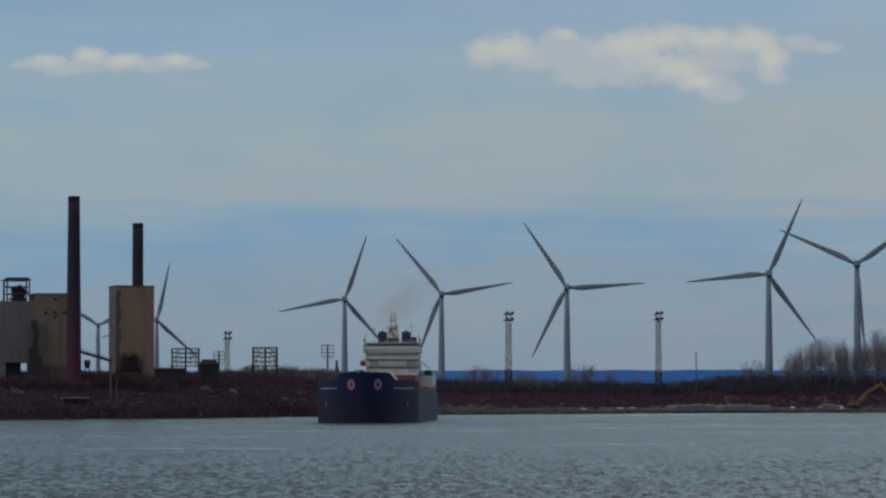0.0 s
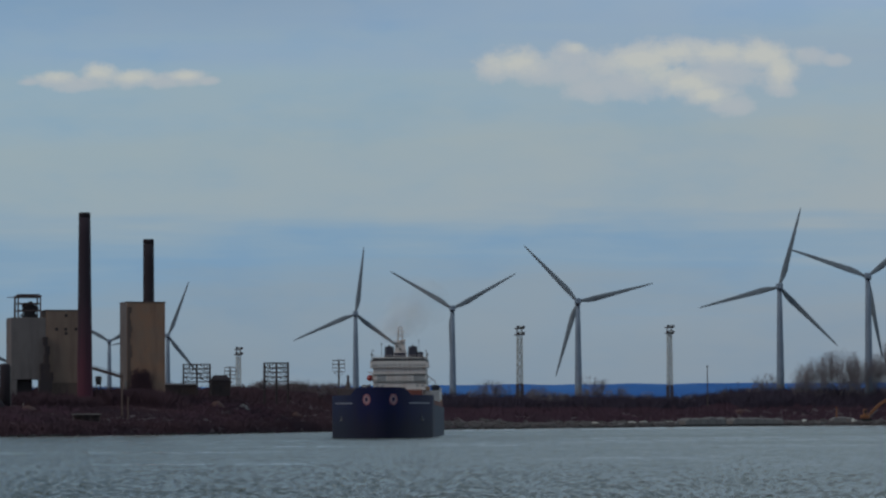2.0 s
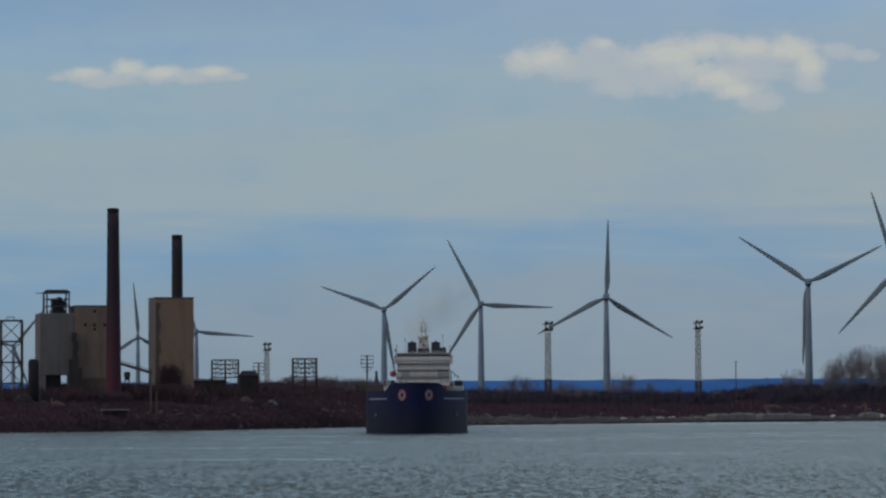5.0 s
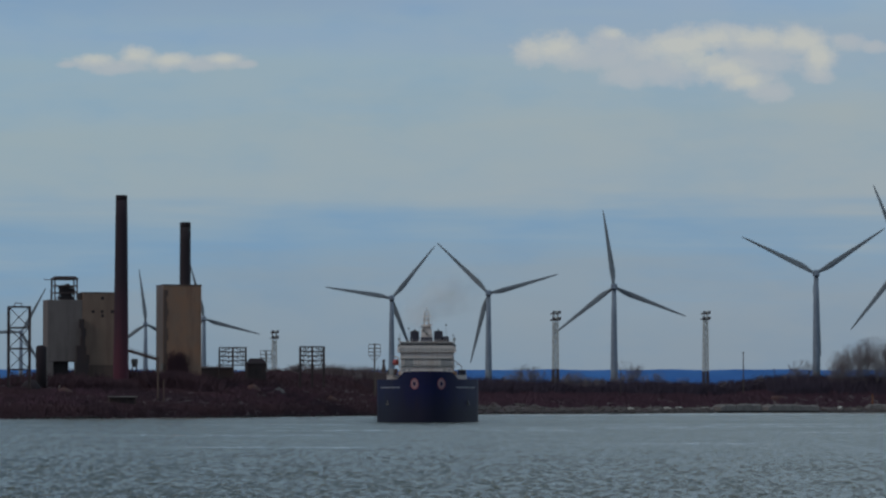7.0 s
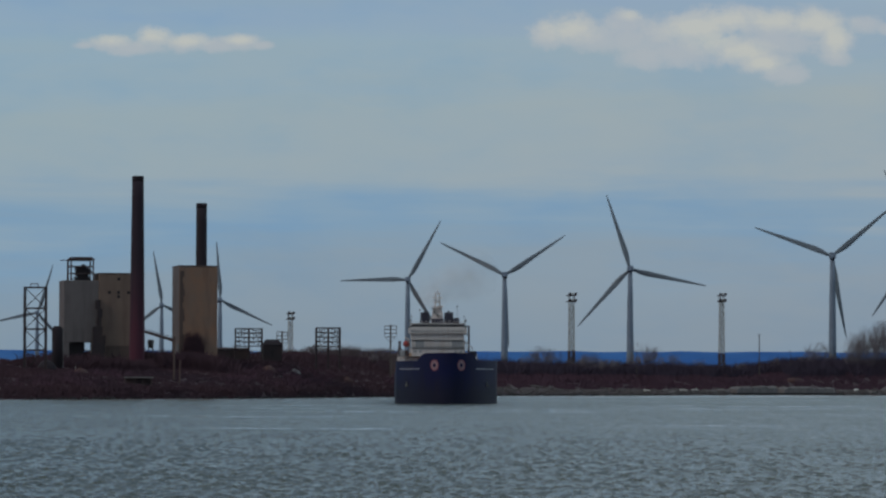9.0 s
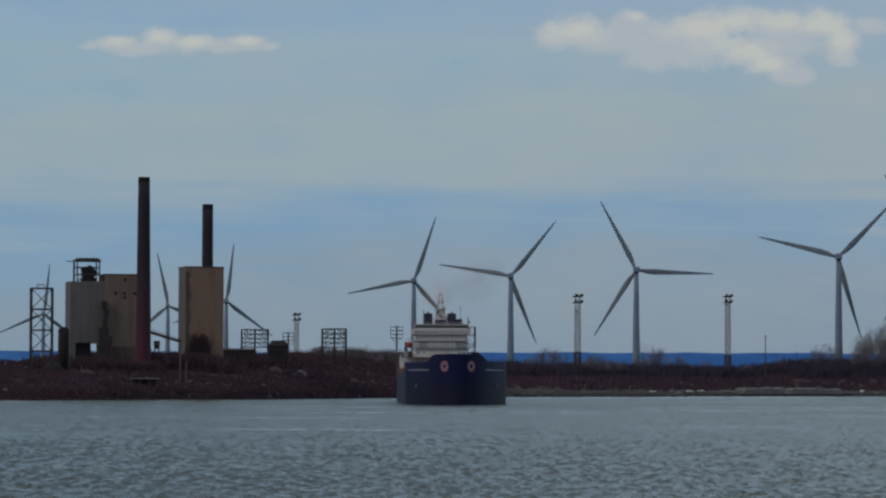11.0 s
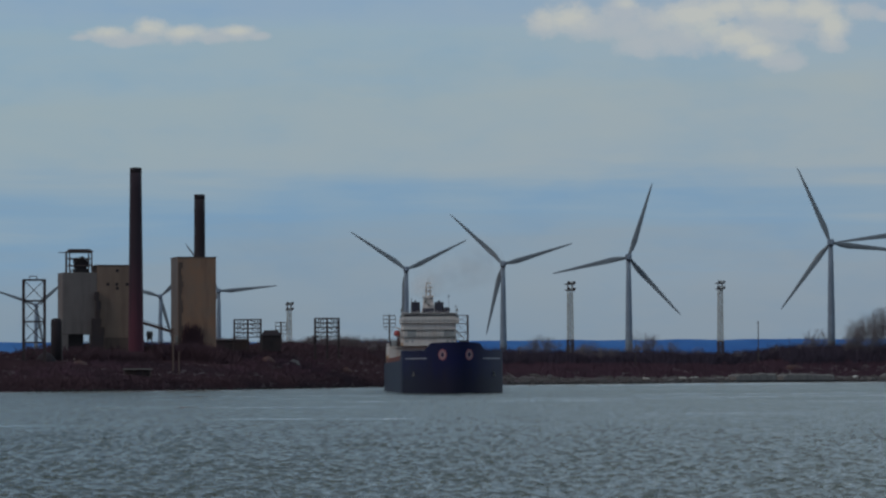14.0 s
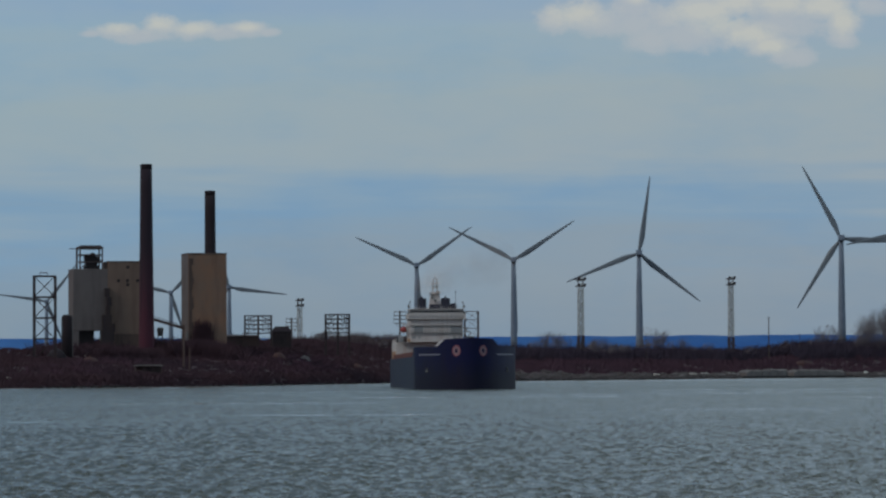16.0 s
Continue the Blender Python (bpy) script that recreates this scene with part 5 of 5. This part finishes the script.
part("ring", turned(bmesh.new(), [(0.2, 1.2), (0.2, 1.45)], 10), STEEL_GREY, drum)

def build_rocks():
    rnd = random.Random(21)
    verts, faces = [], []
    probe = bmesh.new()
    bmesh.ops.create_icosphere(probe, subdivisions=1, radius=1.0)
    pv = [v.co.copy() for v in probe.verts]
    pf = [[v.index for v in f.verts] for f in probe.faces]
    probe.free()
    for _ in range(2600):
        x = rnd.uniform(-20, 330)
        s = abs(rnd.gauss(0, 1)) * 25
        y = shore_y(x) + s - 1.0
        r = rnd.uniform(0.4, 1.3)
        z = max(0.0, ground_z(x, y)) + r * 0.15
        start = len(verts)
        squash = (rnd.uniform(0.8, 1.8), rnd.uniform(0.8, 1.4), rnd.uniform(0.4, 0.8))
        for p in pv:
            k = r * rnd.uniform(0.75, 1.15)
            verts.append((x + p.x * k * squash[0], y + p.y * k * squash[1], z + p.z * k * squash[2]))
        faces += [[start + i for i in f] for f in pf]
    me = bpy.data.meshes.new("shore_rocks")
    me.from_pydata(verts, [], faces)
    me.materials.append(ROCK)
    tagged(new("shore_rocks", me), "grey rubble and broken stone along the waterline", "rocks", kind="stuff")


build_rocks()


def build_dark_stones():
    """A dark line of stones where the water laps the bank."""
    rnd = random.Random(22)
    verts, faces = [], []
    for _ in range(2400):
        x = rnd.uniform(-230, 335)
        y = shore_y(x) + 3.0 * noise.noise(Vector((x * 0.06, 0.3, 0))) + rnd.uniform(-2.0, 1.0)
        r = rnd.uniform(0.35, 0.75)
        i = len(verts)
        ring = [(x + r * 1.5 * math.cos(a) * rnd.uniform(0.7, 1.2), y + r * math.sin(a), rnd.uniform(-0.6, -0.3)) for a in (0, 1.05, 2.1, 3.14, 4.2, 5.25)]
        crest = [(x + r * 0.8 * math.cos(a), y + r * 0.6 * math.sin(a), r * rnd.uniform(0.7, 1.1)) for a in (0, 1.05, 2.1, 3.14, 4.2, 5.25)]
        verts += ring + crest
        faces += [(i + k, i + (k + 1) % 6, i + 6 + (k + 1) % 6, i + 6 + k) for k in range(6)] + [tuple(i + 6 + k for k in range(6))]
    me = bpy.data.meshes.new("wet_stones")
    me.from_pydata(verts, [], faces)
    me.materials.append(BLACK_HOLE)
    tagged(new("wet_stones", me), "black stones along the edge of the water", "stones", kind="stuff")


build_dark_stones()

# ================= brush and bare trees =================


def build_brush(name, seed, count, pick, mat, label, size=(1.6, 3.4), stems=14, width=(0.05, 0.12)):
    """Leafless shrubs: sheaves of thin stems, all in one mesh."""
    rnd = random.Random(seed)
    verts, faces = [], []
    for _ in range(count):
        x, y = pick(rnd)
        z = ground_z(x, y) - 0.3
        h = rnd.uniform(*size)
        for _ in range(stems):
            a = rnd.uniform(0, 2 * math.pi)
            lean = rnd.uniform(0.1, 0.75) * h
            bx, by = x + rnd.uniform(-0.9, 0.9), y + rnd.uniform(-0.9, 0.9)
            tx, ty, tz = bx + lean * math.cos(a), by + lean * math.sin(a), z + h * rnd.uniform(0.6, 1.1)
            w = rnd.uniform(*width)
            i = len(verts)
            mx, my, mz = bx * 0.45 + tx * 0.55, by * 0.45 + ty * 0.55, z * 0.4 + tz * 0.6
            verts += [(bx - w, by, z), (bx + w, by + w, z), (bx, by + w, z), (mx + w * 1.3, my, mz), (mx - w * 1.3, my, mz), (tx, ty, tz)]
            faces += [(i, i + 1, i + 3, i + 4), (i + 4, i + 3, i + 5)]
    me = bpy.data.meshes.new(name)
    me.from_pydata(verts, [], faces)
    me.materials.append(mat)
    tagged(new(name, me), label, "brush", kind="stuff")


def left_slope(rnd):
    x = rnd.uniform(-230, -20)
    return x, shore_y(x) + rnd.uniform(1, 165)


def right_slope(rnd):
    x = rnd.uniform(-45, 330)
    return x, shore_y(x) + 42 + rnd.uniform(0, 1) ** 0.8 * 150


def right_crest(rnd):
    x = rnd.uniform(-22, 340)
    return x, shore_y(x) + rnd.uniform(165, 320)


build_brush("brush", 5, 8400, left_slope, BRUSH, "dark bare scrub covering the bank", (0.7, 1.6), 17, (0.035, 0.085))
build_brush("brush", 6, 5600, right_slope, BRUSH_RED, "reddish bare scrub on the low bank", (1.4, 3.0))
build_brush("brush", 11, 1300, lambda r: (lambda x: (x, shore_y(x) + r.uniform(110, 260)))(r.uniform(150, 340)), BRUSH_DARK, "dense bare thicket under the cottonwoods", (5.0, 10.0))
build_brush("brush", 12, 2000, lambda r: (lambda x: (x, shore_y(x) + r.uniform(-1, 14)))(r.uniform(-230, -20)), BRUSH, "dark bare scrub at the foot of the bank", (1.2, 2.2))
build_brush("brush", 10, 420, right_crest, BRUSH_DARK, "taller bare shrubs standing above the crest", (5.5, 9.5))
build_brush("brush", 7, 3900, right_crest, BRUSH_DARK, "dark bare scrub along the crest", (2.6, 8.0))
build_brush("brush", 9, 1400, lambda r: (lambda x: (x, shore_y(x) + r.uniform(190, 340)))(r.uniform(-160, -100)), BRUSH, "dark bare scrub behind the plant", (3.4, 5.8))
build_brush("brush", 18, 450, lambda r: (lambda x: (x, shore_y(x) + r.uniform(190, 340)))(r.uniform(-215, -163)), BRUSH, "low dark scrub beyond the hoist tower", (0.8, 2.0))
build_brush("brush", 8, 1900, lambda r: (lambda x: (x, shore_y(x) + r.uniform(150, 320)))(r.uniform(-108, -56)), BRUSH, "dark bare scrub on the mound behind the frames", (1.0, 2.8))
build_brush("brush", 13, 1100, lambda r: (lambda x: (x, shore_y(x) + r.uniform(150, 320)))(r.uniform(-56, -30)), BRUSH, "low dark scrub falling away from the mound", (0.8, 2.6))
build_brush("brush", 17, 700, lambda r: (lambda x: (x, r.uniform(1660, 1760)))(r.uniform(-128, -52)), TRUNK, "far grey wood of bare trees behind the mound", (5.0, 9.5), 16)
build_brush("brush", 14, 420, lambda r: (r.uniform(-138.5, -117), r.uniform(1146, 1161)), BRUSH, "dark bare scrub at the foot of the bins", (2.6, 4.6))
build_brush("brush", 15, 420, lambda r: (r.gauss(-104.5, 4.5), r.uniform(1166, 1189)), BRUSH, "tall dark scrub at the foot of the tower", (3.6, 6.4))
build_brush("brush", 16, 420, lambda r: (lambda x: (x, shore_y(x) + r.uniform(20, 120)))(r.choice((-133, -122, -84, -72, -66)) + r.gauss(0, 4)), BRUSH_RED, "patches of reddish scrub on the dark bank", (1.0, 2.2))


def build_tree(x, y, height, crown_half, seed, label, stems=1):
    """Stems that fan out and fork five times, within a rounded crown."""
    rnd = random.Random(seed)
    tree = thing("bare_tree", pose(x, y, ground_z(x, y) - 0.3), label, "tree", "bare trees")
    wood = {"trunk": ([], []), "crown": ([], [])}

    def stick(kind, p, q, w, w2):
        verts, faces = wood[kind]
        i = len(verts)
        for c, r in ((p, w / 2), (q, w2 / 2)):
            verts.extend(((c.x + r, c.y, c.z), (c.x - r * 0.5, c.y + r * 0.87, c.z), (c.x - r * 0.5, c.y - r * 0.87, c.z)))
        faces.extend(((i, i + 1, i + 4, i + 3), (i + 1, i + 2, i + 5, i + 4), (i + 2, i, i + 3, i + 5)))

    def grow(p, d, length, w, level):
        bend = (d + Vector((0, 0, 0.2))).normalized()
        mid = p + d * length * 0.5
        q = mid + bend * length * 0.5
        kind = "crown" if level else "trunk"
        if level >= 4:
            stick(kind, p, q, w, w * 0.6)
            return
        stick(kind, p, mid, w, w * 0.85)
        stick(kind, mid, q, w * 0.85, w * 0.6)
        for k in range((6, 4, 4, 4)[level]):
            at = rnd.uniform(0.25, 1.0)
            start = p.lerp(mid, at * 2) if at < 0.5 else mid.lerp(q, at * 2 - 1)
            turn = Vector((rnd.gauss(0, 1), rnd.gauss(0, 1), rnd.gauss(0, 0.5))).normalized()
            nd = bend + turn * rnd.uniform(0.45, 0.95)
            grow(start, nd.normalized(), length * rnd.uniform(0.55, 0.85), max(w * rnd.uniform(0.48, 0.66), 0.05), level + 1)

    for k in range(stems):
        lean = Vector((rnd.gauss(0, 0.42), rnd.gauss(0, 0.35), 1)).normalized()
        foot = Vector((rnd.uniform(-1, 1), rnd.uniform(-1, 1), 0)) * (crown_half * 0.4 if stems > 1 else 0.0)
        grow(foot, lean, height * rnd.uniform(0.34, 0.46), height * 0.015, 0)
    # draw the whole in to its height and the breadth of its crown
    twigs = np.array(wood["crown"][0])
    up, out = height / np.percentile(twigs[:, 2], 97), crown_half / np.percentile(np.hypot(twigs[:, 0], twigs[:, 1]), 90)

    def drawn_in(vx, vy, vz):
        r = math.hypot(vx, vy) * out / (1.35 * crown_half)
        vz *= up * (0.62 + 0.38 * math.sqrt(max(0.0, 1.0 - r * r)))
        return vx * out, vy * out, vz if vz < height else height + (vz - height) * 0.25

    for verts, faces in wood.values():
        verts[:] = [drawn_in(*v) for v in verts]
    for kind, mat, words in (("trunk", TRUNK, ""), ("crown", BARK, "fine leafless twigs")):
        me = bpy.data.meshes.new(kind)
        me.from_pydata(wood[kind][0], [], wood[kind][1])
        me.materials.append(mat)
        ob = new(kind, me)
        ob.parent = tree
        tagged(ob, words)


# place, height and half width of the crown
THICKET = [(188, 1945, 15, 4.5), (194, 1952, 22, 5.5), (201, 1946, 27, 6.0), (207, 1955, 29, 6.0), (213, 1948, 30, 6.5), (219, 1957, 29, 6.0), (225, 1949, 25, 5.5),
           (231, 1958, 26, 5.5), (237, 1950, 35, 6.0), (243, 1956, 36, 6.5), (250, 1951, 33, 6.5), (258, 1957, 31, 6.5),
           (198, 1965, 22, 6.0), (210, 1968, 28, 7.0), (222, 1966, 26, 6.5), (234, 1969, 29, 6.0), (247, 1967, 33, 7.0)]
for k, (x, y, h, half) in enumerate(THICKET):
    build_tree(x, y, h, half * 1.2, 100 + k, "tall bare cottonwood in a thicket on the bank", 5)
SMALL_TREES = [  # place and height
               (71, 1826, 17), (75, 1835, 15), (66, 1818, 10), (80, 1821, 9), (12, 1644, 11), (16, 1653, 13), (8, 1641, 8),
               (46, 1662, 9), (52, 1672, 8), (159, 1852, 12), (164, 1861, 15), (154, 1849, 8), (172, 1869, 9), (-52, 1385, 4.5),
               (-75, 1385, 6), (-105, 1385, 8), (120, 1809, 7), (92, 1818, 7), (22, 1665, 12), (29, 1672, 8),
               (40, 1668, 11), (36, 1676, 9), (84, 1832, 12), (100, 1825, 9), (142, 1850, 8)]
for k, (x, y, h) in enumerate(SMALL_TREES):
    build_tree(x * 1.06, y * 1.06, h * 1.06, h * 0.46, 300 + k, "small bare bushy tree on the crest", 3)

# ================= funnel smoke: thin drifting puffs =================
SMOKE = bpy.data.materials.new("thin_brown_smoke")
SMOKE.use_nodes = True
_n = Nodes(SMOKE.node_tree)
_co = _n.add("ShaderNodeTexCoord").outputs["Object"]
_d = _n.add("ShaderNodeBsdfDiffuse", in_Color=(0.95, 0.70, 0.55, 1))
_t = _n.add("ShaderNodeBsdfTransparent")
_m = _n.add("ShaderNodeMixShader")
_sep = _n.add("ShaderNodeSeparateXYZ")
_n.link(_co, _sep.inputs[0])
_rr = _n.math("MULTIPLY_ADD", _sep.outputs[0], _sep.outputs[0], _n.math("MULTIPLY", _sep.outputs[2], _sep.outputs[2]))
_soft = _n.math("POWER", _n.math("SUBTRACT", 1.0, _rr, clamp=True), 1.4)
_n.link(_n.math("MULTIPLY", _soft, _n.math("MULTIPLY", _n.ramp(_n.noise(_co, 1.6, 4.0, 0.6), [(0.3, 0.25), (0.7, 1.0)]), 0.155)), _m.inputs[0])
_n.link(_t.outputs[0], _m.inputs[1])
_n.link(_d.outputs[0], _m.inputs[2])
_n.link(_m.outputs[0], _n.add("ShaderNodeOutputMaterial").inputs[0])


def build_smoke():
    plume = thing("smoke_plume", pose(-10, 986, 24.8), "thin brown exhaust smoke drifting over the funnels", "smoke")
    puffs = []
    for k in range(7):
        bm = bmesh.new()
        bmesh.ops.create_icosphere(bm, subdivisions=3, radius=1.0)
        bmesh.ops.delete(bm, geom=[v for v in bm.verts if v.co.y > 0.03], context="VERTS")
        puff = part("puff", bm, SMOKE, plume, smooth=True)
        size = 3.6 + 0.75 * k
        puff.scale = (size * 1.25, size * 0.6, size)
        puffs.append(puff)
    return plume, puffs


PLUME, PUFFS = build_smoke()

# ================= what moves =================
SHIP_ROWS = [(0.0, -17.80, 1.28), (2.0, -16.82, 0.61), (4.0, -15.80, 0.0), (7.0, -13.99, -1.12), (9.0, -13.05, -1.88), (11.5, -11.95, -2.54), (14.0, -11.00, -3.21), (16.0, -10.22, -3.79)]


def motions():
    walk(SHIP, [(t, pose(x, 798, 0, 0, 0, -a)) for t, x, a in SHIP_ROWS])
    # the plume keeps over the funnels; every puff rises and drifts slowly
    stern = [(t, x + 188 * math.sin(radians(a)), 798 + 188 * math.cos(radians(a))) for t, x, a in SHIP_ROWS]
    walk(PLUME, [(t, pose(x, y, 24.8)) for t, x, y in stern])
    for k, puff in enumerate(PUFFS):
        rows = []
        for t in (0, 2, 4, 6, 8, 10, 12, 14, 16):
            u = 1.7 * k + 0.09 * t
            rows.append((t, pose(-2.6 + 0.11 * u * u * (0.55 + 0.05 * t) + 1.6 * math.sin(u * 2.1 + k), 0.5 * k, 2.2 + 0.95 * u * (1.0 - 0.02 * t) + 0.5 * math.sin(0.6 * t + k), 0, 0, 4 * u)))
        walk(puff, rows)
    # wind and current carry the ruffled surface slowly to one side
    walk(WATER_SHEET, [(0, pose(-3.6, 0, 0)), (16, pose(3.6, 0, 0))])
    for rotor, hub, phase, rate, slow in ROTORS:
        rows = []
        for k in range(81):
            t = 0.2 * k
            rows.append((t, pose(0, 5.0, hub, 0, -(phase + rate * t + slow * t * t), 0)))
        walk(rotor, rows)


motions()
